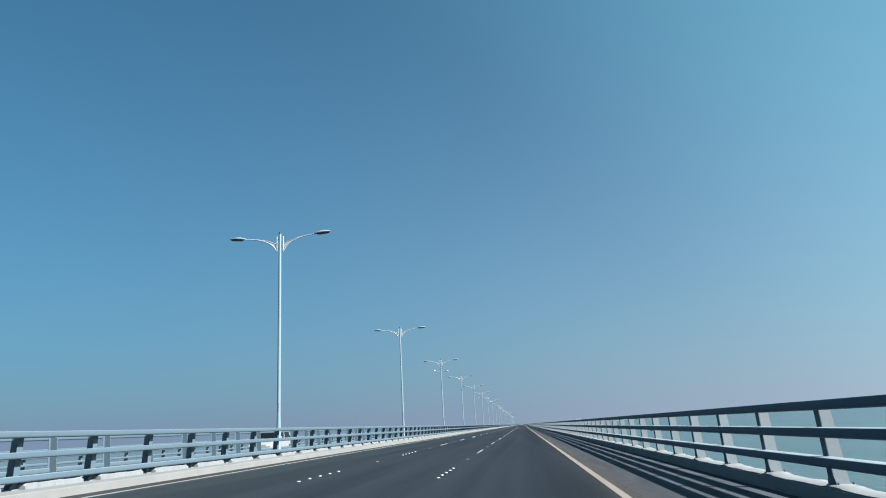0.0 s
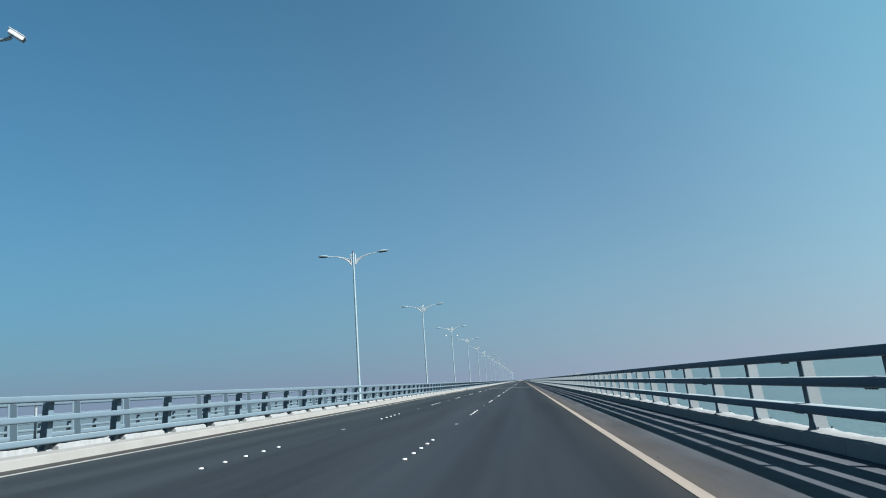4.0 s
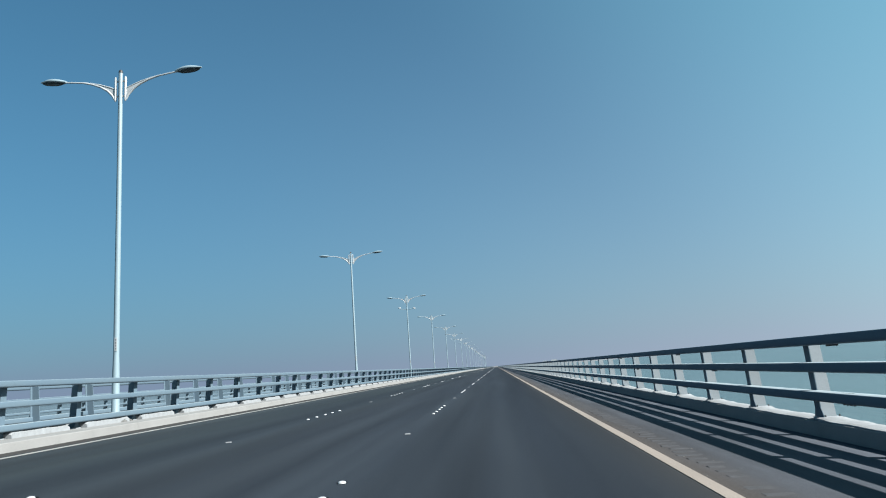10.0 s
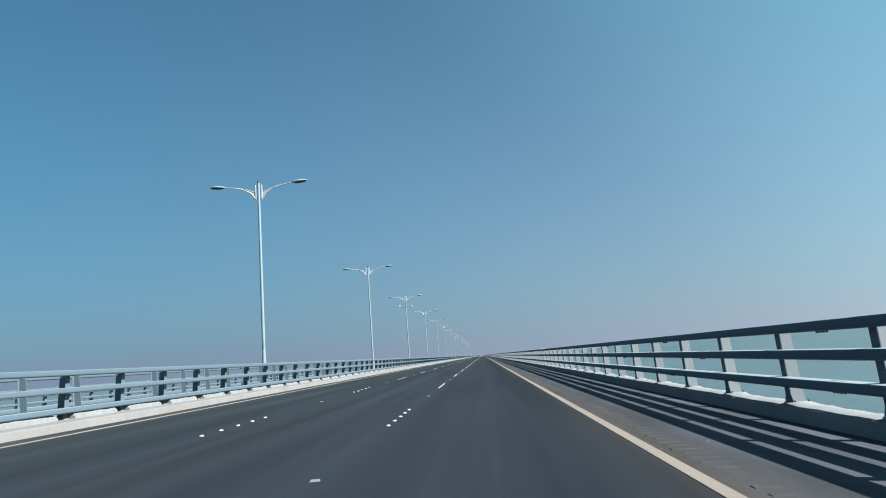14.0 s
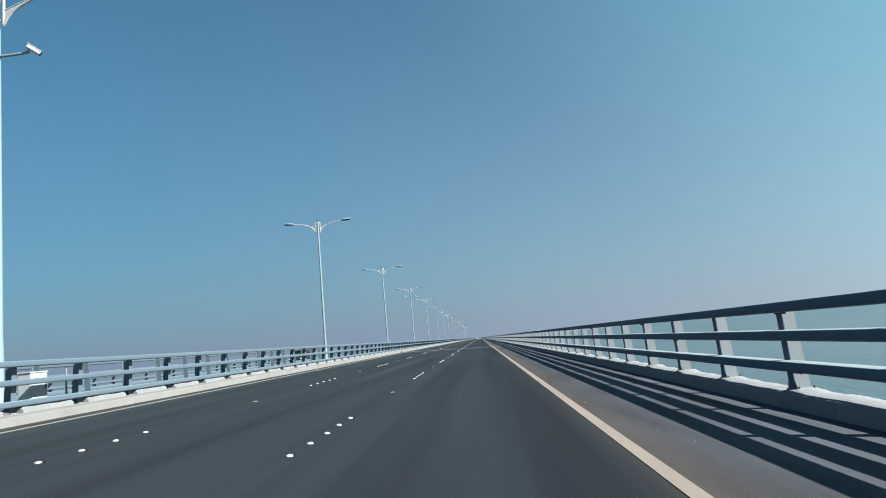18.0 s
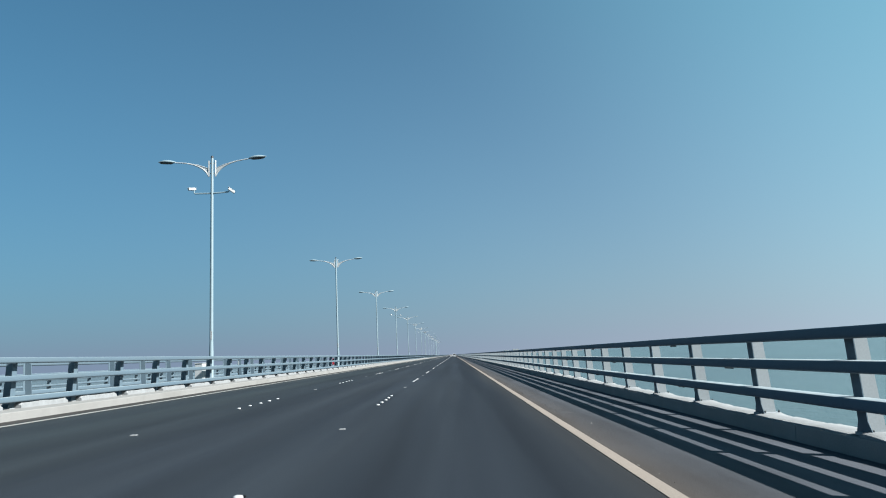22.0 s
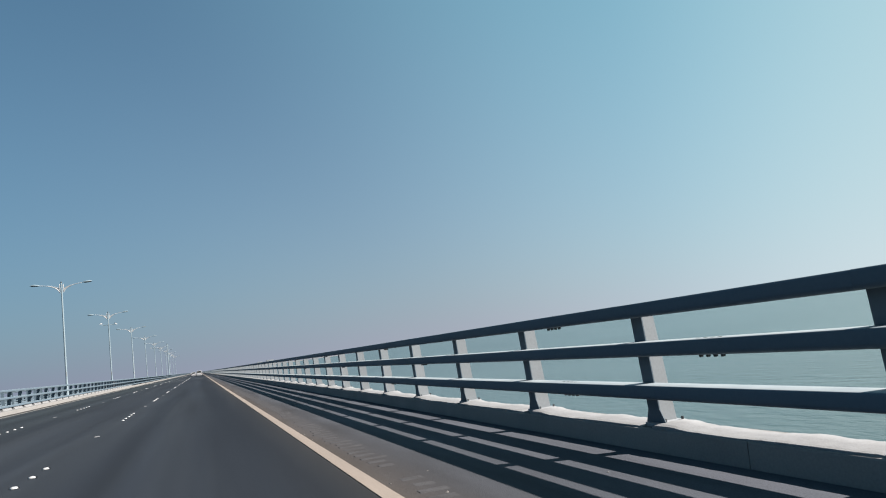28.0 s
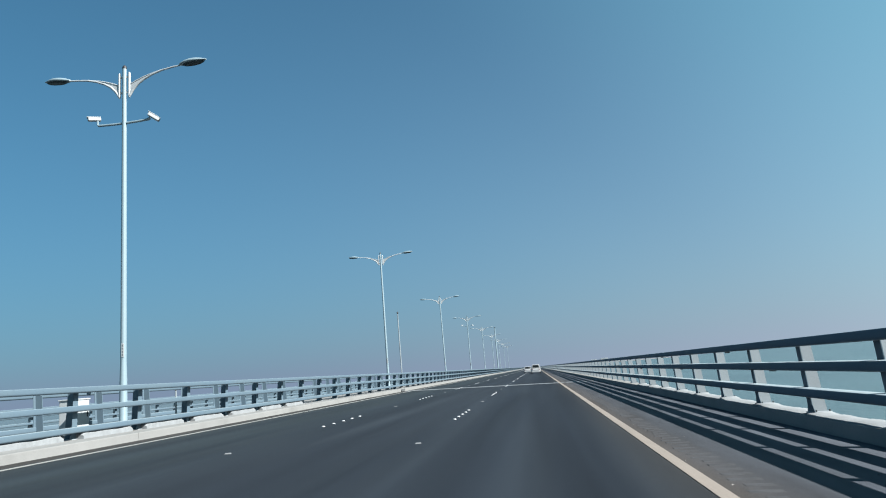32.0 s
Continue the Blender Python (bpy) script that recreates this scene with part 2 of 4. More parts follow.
CONCRETE = mat("white_concrete", (0.171, 0.175, 0.175), rough=0.85, var=0.12, scale=2.5, fine=40, bump=0.3,
               second=(0.145, 0.148, 0.146), second_amount=0.65, second_scale=1.1, stretch=(1, 0.5, 0.4), sharp=(0.46, 0.68), spec=0.1)
MORTAR = mat("pale_mortar", (0.177, 0.191, 0.202), rough=0.9, var=0.16, scale=6, fine=60, bump=0.5,
             second=(0.150, 0.160, 0.167), second_amount=0.6, second_scale=2.5, sharp=(0.46, 0.68), spec=0.1)
DECK_CONCRETE = mat("grey_concrete", (0.22, 0.215, 0.21), rough=0.85, var=0.15, scale=1.5, fine=30, bump=0.3)
RAIL_PAINT = mat("rail_paint", (0.073, 0.110, 0.142), rough=0.6, spec=0.12, metal=0.0, var=0.07, scale=1.2, fine=25, bump=0.05,
                 second=(0.082, 0.115, 0.136), second_amount=0.5, second_scale=1.4, stretch=(1, 0.3, 1), rand=0.012)
# paler rail tops: the sun on them is mixed into the paint colour
lit_tops(RAIL_PAINT, (0.215, 0.262, 0.285), 0.9)
# lighter than the flanges: the sun on the outer webs put into the colour
LIT_POST_PAINT = mat("sunlit_post", (0.208, 0.236, 0.256), rough=0.6, spec=0.3, var=0.12, scale=5, fine=40, bump=0.08,
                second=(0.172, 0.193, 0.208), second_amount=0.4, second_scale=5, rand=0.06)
POLE_STEEL = mat("galvanised_pole", (0.152, 0.212, 0.245), rough=0.45, metal=0.0, var=0.06, scale=2, fine=30, bump=0.04)
LAMP_DARK = mat("lamp_lens", (0.024, 0.036, 0.043), rough=0.4, spec=0.15, var=0.2, scale=6, fine=40, bump=0.05)
WHITE_PAINT = mat("white_paint", (0.30, 0.325, 0.34), rough=0.45, var=0.06, scale=3, fine=30, bump=0.04)
STUD_WHITE = mat("ceramic_stud", (0.31, 0.325, 0.335), rough=0.35, var=0.1, scale=20, fine=60, bump=0.05, rand=0.08)
STUD_GREY = mat("worn_reflector", (0.13, 0.135, 0.14), rough=0.4, var=0.15, scale=20, fine=60, bump=0.05)
JOINT_STEEL = mat("joint_steel", (0.165, 0.178, 0.188), rough=0.55, metal=0.2, var=0.15, scale=4, fine=50, bump=0.15)
JOINT_BAND = mat("joint_concrete", (0.130, 0.142, 0.152), rough=0.8, var=0.2, scale=3, fine=40, bump=0.3, second=(0.100, 0.108, 0.115), second_amount=0.6, second_scale=1.2, stretch=(0.4, 1, 1), spec=0.1)
COVER_STEEL = mat("cover_steel", (0.075, 0.080, 0.083), rough=0.55, var=0.2, scale=4, fine=50, bump=0.15)
RUBBER = mat("rubber", (0.02, 0.02, 0.022), rough=0.7, var=0.2, scale=8, fine=60, bump=0.2)
BOLT = mat("bolt_steel", (0.03, 0.034, 0.038), rough=0.6, metal=0.0, spec=0.2, var=0.2, scale=20, fine=60, bump=0.1)
PRINT_GREY = mat("faded_print", (0.07, 0.075, 0.082), rough=0.6, var=0.1, scale=8, fine=40, bump=0)
PRINT_DARK = mat("dark_print", (0.010, 0.012, 0.016), rough=0.6, var=0.1, scale=8, fine=40, bump=0)
DARK_POLE = mat("dark_pole_paint", (0.16, 0.19, 0.21), rough=0.5, var=0.1, scale=4, fine=40, bump=0.05)
CAR_WHITE = mat("white_car_paint", (0.26, 0.27, 0.28), rough=0.22, var=0.03, scale=2, fine=20, bump=0)
CAR_RED = mat("red_car_paint", (0.15, 0.01, 0.015), rough=0.25, var=0.05, scale=2, fine=20, bump=0)
CAR_GREY = mat("dark_grey_car_paint", (0.018, 0.02, 0.023), rough=0.3, spec=0.3, var=0.05, scale=2, fine=20, bump=0)
CAR_GLASS = mat("tinted_glass", (0.006, 0.007, 0.008), rough=0.15, var=0.05, scale=2, fine=20, bump=0, spec=0.15)
TAIL_RED = mat("tail_lamp_red", (0.10, 0.004, 0.005), rough=0.2, var=0.05, scale=5, fine=30, bump=0)
HEAD_CLEAR = mat("headlamp_clear", (0.6, 0.62, 0.64), rough=0.1, var=0.05, scale=5, fine=30, bump=0)
RIM = mat("wheel_alloy", (0.45, 0.46, 0.47), rough=0.35, metal=0.8, var=0.08, scale=5, fine=30, bump=0)
FAR_WALL = mat("distant_wall", (0.34, 0.36, 0.38), rough=0.9, var=0.1, scale=0.05, fine=0.5, bump=0)
FAR_WINDOW = mat("distant_window", (0.22, 0.25, 0.28), rough=0.4, var=0.1, scale=0.05, fine=0.5, bump=0)

# sea: shallow turquoise water with small waves
SEA = bpy.data.materials.new("sea_water")
SEA.use_nodes = True
_n, _l = SEA.node_tree.nodes, SEA.node_tree.links
_b = _n["Principled BSDF"]
_b.inputs["Roughness"].default_value = 0.25
_b.inputs["IOR"].default_value = 1.33
_g = _n.new("ShaderNodeNewGeometry")
_mp = _n.new("ShaderNodeMapping")
_mp.inputs["Scale"].default_value = (1, 0.4, 1)
_mp.inputs["Rotation"].default_value = (0, 0, 0.5)
_l.new(_g.outputs["Position"], _mp.inputs[0])
_w1 = _n.new("ShaderNodeTexNoise")
_w1.inputs["Scale"].default_value = 0.02
_w1.inputs["Detail"].default_value = 6
_l.new(_mp.outputs[0], _w1.inputs["Vector"])
_w2 = _n.new("ShaderNodeTexNoise")
_w2.inputs["Scale"].default_value = 0.7
_w2.inputs["Detail"].default_value = 6
_l.new(_mp.outputs[0], _w2.inputs["Vector"])
_sx = _n.new("ShaderNodeSeparateXYZ")
_l.new(_g.outputs["Position"], _sx.inputs[0])
_side = _n.new("ShaderNodeMapRange")          # turquoise on the right; greyer and lighter leftwards, haze put into the colour
_side.interpolation_type = 'SMOOTHSTEP'
_side.inputs["From Min"].default_value = -260
_side.inputs["From Max"].default_value = 40
_l.new(_sx.outputs["X"], _side.inputs["Value"])
_haze_tone = _n.new("ShaderNodeMix")
_haze_tone.data_type = 'RGBA'
_haze_tone.inputs["A"].default_value = (0.074, 0.087, 0.088, 1)
_haze_tone.inputs["B"].default_value = (0.044, 0.074, 0.077, 1)
_l.new(_side.outputs[0], _haze_tone.inputs["Factor"])
_tone = _n.new("ShaderNodeMapRange")
_tone.inputs["From Min"].default_value = 0.3
_tone.inputs["From Max"].default_value = 0.7
_tone.inputs["To Min"].default_value = 0.85
_tone.inputs["To Max"].default_value = 1.15
_l.new(_w1.outputs["Fac"], _tone.inputs["Value"])
_sc = _n.new("ShaderNodeVectorMath")
_sc.operation = 'SCALE'
_l.new(_haze_tone.outputs["Result"], _sc.inputs[0])
_l.new(_tone.outputs[0], _sc.inputs["Scale"])
_l.new(_sc.outputs[0], _b.inputs["Base Color"])
_bp = _n.new("ShaderNodeBump")
_bp.inputs["Strength"].default_value = 0.7
_bp.inputs["Distance"].default_value = 0.5
_l.new(_w2.outputs["Fac"], _bp.inputs["Height"])
_l.new(_bp.outputs[0], _b.inputs["Normal"])


# ---- mesh helpers ----
def mesh_from(bm, name, material, smooth=False):
    me = bpy.data.meshes.new(name)
    bmesh.ops.recalc_face_normals(bm, faces=bm.faces)
    if smooth:
        for f in bm.faces:
            f.smooth = len(f.verts) <= 4
            if len(f.verts) > 4:
                for e in f.edges:
                    e.smooth = False
    bm.to_mesh(me)
    bm.free()
    for m in (material if isinstance(material, (list, tuple)) else [material]):
        me.materials.append(m)
    return me


def part(name, bm, material, parent=None, label="", smooth=False, m=None):
    me = bm if isinstance(bm, bpy.types.Mesh) else mesh_from(bm, name, material, smooth)
    ob = new(name, me)
    if m is not None:
        ob.matrix_basis = m
    if parent is not None:
        ob.parent = parent
    if label:
        tagged(ob, label)
    return ob


def box(bm, x0, x1, y0, y1, z0, z1, bevel=0.0, mi=0):
    vs = [bm.verts.new((x, y, z)) for x in (x0, x1) for y in (y0, y1) for z in (z0, z1)]
    fs = []
    for idx in ((0, 1, 3, 2), (4, 6, 7, 5), (0, 4, 5, 1), (2, 3, 7, 6), (0, 2, 6, 4), (1, 5, 7, 3)):
        f = bm.faces.new([vs[i] for i in idx])
        f.material_index = mi
        fs.append(f)
    if bevel:
        es = list({e for f in fs for e in f.edges})
        bmesh.ops.bevel(bm, geom=es, offset=bevel, segments=2, affect='EDGES', profile=0.6)
    return fs


def prism(bm, outline, y0, y1, mi=0, caps=True):
    """A cross-section in x and z, drawn out along y."""
    a = [bm.verts.new((x, y0, z)) for x, z in outline]
    b = [bm.verts.new((x, y1, z)) for x, z in outline]
    k = len(outline)
    for i in range(k):
        f = bm.faces.new((a[i], a[(i + 1) % k], b[(i + 1) % k], b[i]))
        f.material_index = mi
    if caps:
        bm.faces.new(a[::-1]).material_index = mi
        bm.faces.new(b).material_index = mi


def tube(bm, points, radii, seg=12, flat=1.0, cap=True, mi=0):
    """A round tube along points; flat squeezes it across."""
    rings = []
    for i, p in enumerate(points):
        p = Vector(p)
        d = (Vector(points[min(i + 1, len(points) - 1)]) - Vector(points[max(i - 1, 0)])).normalized()
        up = Vector((0, 1, 0)) if abs(d.y) < 0.9 else Vector((0, 0, 1))
        u = d.cross(up).normalized()
        v = d.cross(u).normalized()
        r = radii[i] if isinstance(radii, (list, tuple)) else radii
        rings.append([bm.verts.new(p + u * r * math.cos(a) + v * r * flat * math.sin(a))
                      for a in (2 * math.pi * j / seg for j in range(seg))])
    for a, b in zip(rings, rings[1:]):
        for j in range(seg):
            bm.faces.new((a[j], a[(j + 1) % seg], b[(j + 1) % seg], b[j])).material_index = mi
    if cap:
        bm.faces.new(rings[0][::-1]).material_index = mi
        bm.faces.new(rings[-1]).material_index = mi


# ---- plan ----
SLOPE = -0.0282                 # the deck falls towards the outer shoulder
PITCH = 40.0 / 14                # railing bay
Y0, Y1 = -60.0, 3600.0           # built length of the bridge
XL = -11.520                      # inner edge line
XM = -14.917                     # middle of the median, line of lamps
LAMP0, SPAN = 17.910, 40.0
DOT0, DOT_PER, DOT_STEP = 15.777, 16.013, 1.003
JOINTS = [211.4 + 320 * i for i in range(0, 5)]


def road_z(x):
    return SLOPE * (x if x > XM else 2 * XM - x)


def mirror_x(x):
    return 2 * XM - x


def slab(name, x0, x1, y0, y1, lift, thick, material, label, category, steps=1):
    """A strip of the deck that follows the cross fall."""
    bm = bmesh.new()
    za, zb = road_z(x0) + lift, road_z(x1) + lift
    prism(bm, [(x0, za - thick), (x1, zb - thick), (x1, zb), (x0, za)], y0, y1)
    ob = part(name, bm, material)
    return tagged(ob, label, category, kind="structure")


# water
bm = bmesh.new()
for x0, x1 in ((-4800, 4800),):
    bm.faces.new([bm.verts.new(p) for p in ((x0, -3000, -9), (x1, -3000, -9), (x1, 5600, -9), (x0, 5600, -9))])
tagged(part("water", bm, SEA), "calm shallow turquoise sea on both sides of the causeway", "sea", kind="structure")

# carriageways
slab("road", -11.72, 0.085, Y0, Y1, 0.0, 0.3, ASPHALT, "dark worn asphalt carriageway of three lanes", "road")
slab("shoulder", 0.085, 2.80, Y0, Y1, 0.0, 0.3, SHOULDER, "lighter dusty asphalt hard shoulder beside the railing", "road shoulder")
slab("gutter", -12.20, -11.72, Y0, Y1, 0.0, 0.3, GUTTER, "narrow dusty asphalt gutter along the median kerb", "gutter")
slab("road_opposite", mirror_x(0.085), mirror_x(-12.20), Y0, Y1, 0.0, 0.3, ASPHALT, "dark asphalt carriageway for oncoming traffic", "road")
slab("shoulder_opposite", mirror_x(2.80), mirror_x(0.085), Y0, Y1, 0.0, 0.3, SHOULDER, "dusty asphalt shoulder of the oncoming carriageway", "road shoulder")

# edge lines
slab("edge_line", -0.092, 0.075, Y0, Y1, 0.007, 0.006, EDGE_PAINT, "worn cream yellow edge line painted on asphalt", "edge line")
slab("edge_line_inner", XL - 0.07, XL + 0.07, Y0, Y1, 0.004, 0.003, EDGE_WHITE, "worn pale edge line beside the median kerb", "edge line")
slab("edge_line_opposite", mirror_x(XL + 0.07), mirror_x(XL - 0.07), Y0, Y1, 0.004, 0.003, EDGE_WHITE, "pale edge line of the oncoming carriageway", "edge line")

# parapet kerbs and median, in lengths with narrow open joints between them
def kerb(name, outline, y0, y1, length, label):
    thing = new(name)
    tagged(thing, label, "parapet", kind="structure")
    k = int((y1 - y0) / length)
    bm = bmesh.new()
    prism(bm, outline, 0.006, length - 0.006)
    es = [e for e in bm.edges if abs(e.verts[0].co.y - e.verts[1].co.y) > 1]
    bmesh.ops.bevel(bm, geom=es, offset=0.02, segments=2, affect='EDGES', profile=0.6)
    me = mesh_from(bm, "kerb_length", CONCRETE)
    for i in range(k):
        part("kerb_length", me, None, thing, m=pose(0, y0 + i * length, 0))
    return thing


PHASE_R, PHASE_L = 1.490, 1.920            # first post of each railing
KERB = 4 * PITCH
KERB_Y0 = PHASE_R + PITCH / 2 - 6 * KERB
zr = road_z(2.65)
OUTER = [(2.79, zr - 0.4), (3.32, zr - 0.4), (3.31, 0.152), (2.835, 0.150)]
parapet_outer = kerb("parapet_outer", OUTER, KERB_Y0, 1500, KERB,
     "low white concrete parapet kerb under the outer railing")
zl = road_z(-12.18)
ML, MR = -12.18, mirror_x(-12.18)
median_kerb = kerb("median_kerb", [(MR, zl - 0.4), (ML, zl - 0.4), (ML - 0.03, 0.545), (MR + 0.03, 0.545)], KERB_Y0, 1500, KERB,
     "white concrete median kerb carrying railings and lamps")
kerb("parapet_opposite", [(mirror_x(x), z) for x, z in reversed(OUTER)],
     KERB_Y0, 1500, KERB, "white concrete parapet kerb of the oncoming carriageway")
bm = bmesh.new()
prism(bm, OUTER, KERB_Y0 + KERB * int((1500 - KERB_Y0) / KERB), Y1)
prism(bm, [(MR, zl - 0.4), (ML, zl - 0.4), (ML - 0.03, 0.545), (MR + 0.03, 0.545)], KERB_Y0 + KERB * int((1500 - KERB_Y0) / KERB), Y1)
tagged(part("parapet_far", bm, CONCRETE), "white concrete kerbs running on to the horizon", "parapet", kind="structure")
# girders under both decks
bm = bmesh.new()
prism(bm, [(-11.0, -2.8), (-1.5, -2.8), (3.55, -0.55), (3.55, -0.42), (-12.4, -0.05), (-13.9, -0.10)], Y0, Y1)
prism(bm, [(mirror_x(3.55), -0.55), (mirror_x(-1.5), -2.8), (mirror_x(-11.0), -2.8), (mirror_x(-13.9), -0.10),
           (mirror_x(-12.4), -0.05), (mirror_x(3.55), -0.42)], Y0, Y1)
tagged(part("bridge_deck", bm, DECK_CONCRETE), "grey concrete box girders of the long causeway bridge", "bridge deck", kind="structure")


# ---- railings ----
HALF_W, HALF_H = 0.120, 0.075               # rail section, halves
REACH = (0.160, 0.118, 0.095)               # rails in front of the posts' foot, top to bottom
POST_LEAN = 0.036                           # the posts lean towards the road, metres for each metre of height


def post_mesh(side, heights, web):
    """T-shaped post that leans to the road: a flange towards it, a plate behind, a saddle to each rail. side +1: plate towards +x."""
    bm = bmesh.new()
    s, height = side, heights[0] + 0.03
    a, b = sorted((0.0, 0.016 * s))
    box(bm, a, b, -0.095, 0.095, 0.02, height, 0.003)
    # plate, wider at the foot
    w = [(0.016, 0.02), (0.265, 0.02), (0.25, 0.30), (0.222, height - 0.03), (0.016, height)]
    t = 0.011
    va = [bm.verts.new((s * x, -t, z)) for x, z in w]
    vb = [bm.verts.new((s * x, t, z)) for x, z in w]
    for i in range(len(w)):
        j = (i + 1) % len(w)
        bm.faces.new((va[i], va[j], vb[j], vb[i]))
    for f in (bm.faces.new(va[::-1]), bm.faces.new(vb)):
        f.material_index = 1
    # gussets at the foot
    for q in (-1, 1):
        v = [bm.verts.new((s * x, q * y, z)) for x in (0.004, 0.014) for y, z in ((0.095, 0.02), (0.165, 0.02), (0.095, 0.17))]
        bm.faces.new((v[0], v[1], v[2])), bm.faces.new((v[3], v[5], v[4]))
        bm.faces.new((v[0], v[3], v[4], v[1])), bm.faces.new((v[1], v[4], v[5], v[2])), bm.faces.new((v[2], v[5], v[3], v[0]))
    for h, reach in zip(heights, REACH):
        a, b = sorted((0.0, -s * (reach - HALF_W + 0.012 - POST_LEAN * h)))
        if b - a > 0.015:
            box(bm, a, b, -0.06, 0.06, h - 0.055, h + 0.055)
    for v in bm.verts:
        v.co.x -= s * POST_LEAN * max(0.0, v.co.z - 0.02)
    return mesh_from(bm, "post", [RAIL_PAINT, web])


def plate_mesh(side):
    bm = bmesh.new()
    a, b = sorted((-0.03 * side, 0.305 * side))
    box(bm, a, b, -0.125, 0.150, -0.03, 0.022, 0.004)
    for x in (0.05, 0.27):
        for y in (-0.10, 0.10):
            tube(bm, [(side * x, y, 0.02), (side * x, y, 0.055)], 0.015, 6, mi=1)
    return mesh_from(bm, "base_plate", [LIT_POST_PAINT, BOLT])


# rail section: a rectangle with rounded corners, in halves of its width and height
OVAL = []
for sx, sz, a0, r in ((1, 1, 0, 0.020), (-1, 1, 90, 0.020), (-1, -1, 180, 0.045), (1, -1, 270, 0.045)):
    for k in range(5):
        a = radians(a0 + 22.5 * k)
        OVAL.append((sx * (1 - r / HALF_W) + r / HALF_W * math.cos(a), sz * (1 - r / HALF_H) + r / HALF_H * math.sin(a)))


def rail_mesh(length, half_h, half_w):
    """One bay of a box-section rail."""
    bm = bmesh.new()
    n = len(OVAL)
    def ring(y, k):
        return [bm.verts.new((half_w * k * x, y, half_h * k * z)) for x, z in OVAL]
    rs = [ring(0.0006, 1), ring(length - 0.0006, 1.0)]
    for a, b in zip(rs, rs[1:]):
        for j in range(n):
            f = bm.faces.new((a[j], a[(j + 1) % n], b[(j + 1) % n], b[j]))
            f.smooth = True
    for f in (bm.faces.new(rs[0][::-1]), bm.faces.new(rs[-1])):
        for e in f.edges:
            e.smooth = False
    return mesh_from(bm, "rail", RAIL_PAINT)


# splice: a bar inside the rail whose four bolts show under and over it
bm = bmesh.new()
comb = []
for yy in (-0.144, -0.048, 0.048, 0.144):
    comb += [(yy - 0.014, -0.05), (yy - 0.014, -0.092), (yy - 0.007, -0.102), (yy + 0.007, -0.102), (yy + 0.014, -0.092), (yy + 0.014, -0.05)]
for yy in (0.144, 0.048, -0.048, -0.144):
    comb += [(yy + 0.014, 0.05), (yy + 0.012, 0.079), (yy - 0.012, 0.079), (yy - 0.014, 0.05)]
prism(bm, comb, -0.016, 0.016)
bmesh.ops.rotate(bm, verts=bm.verts, matrix=Matrix.Rotation(radians(90), 3, 'Z'))
SPLICE_ME = mesh_from(bm, "splice", BOLT)
RAIL_ME = rail_mesh(PITCH, HALF_H, HALF_W)
SLEEVE_ME = rail_mesh(1.1, HALF_H + 0.014, HALF_W + 0.014)


SLEEVE = -1.6
# where the rails are spliced, in bays past each third post, along the bridge
SPLICE_AT = ((0, 2.97), (210, 3.3), (211, 1.61), (300, 1.58), (400, 1.09), (530, 0.50), (531, 2.2), (651, 2.47), (755, 2.71), (860, 2.1))


def splice_shift(y):
    for (y0, a), (y1, b) in zip(SPLICE_AT, SPLICE_AT[1:]):
        if y <= y1:
            return a + (b - a) * max(0.0, (y - y0) / (y1 - y0))
    return SPLICE_AT[-1][1]


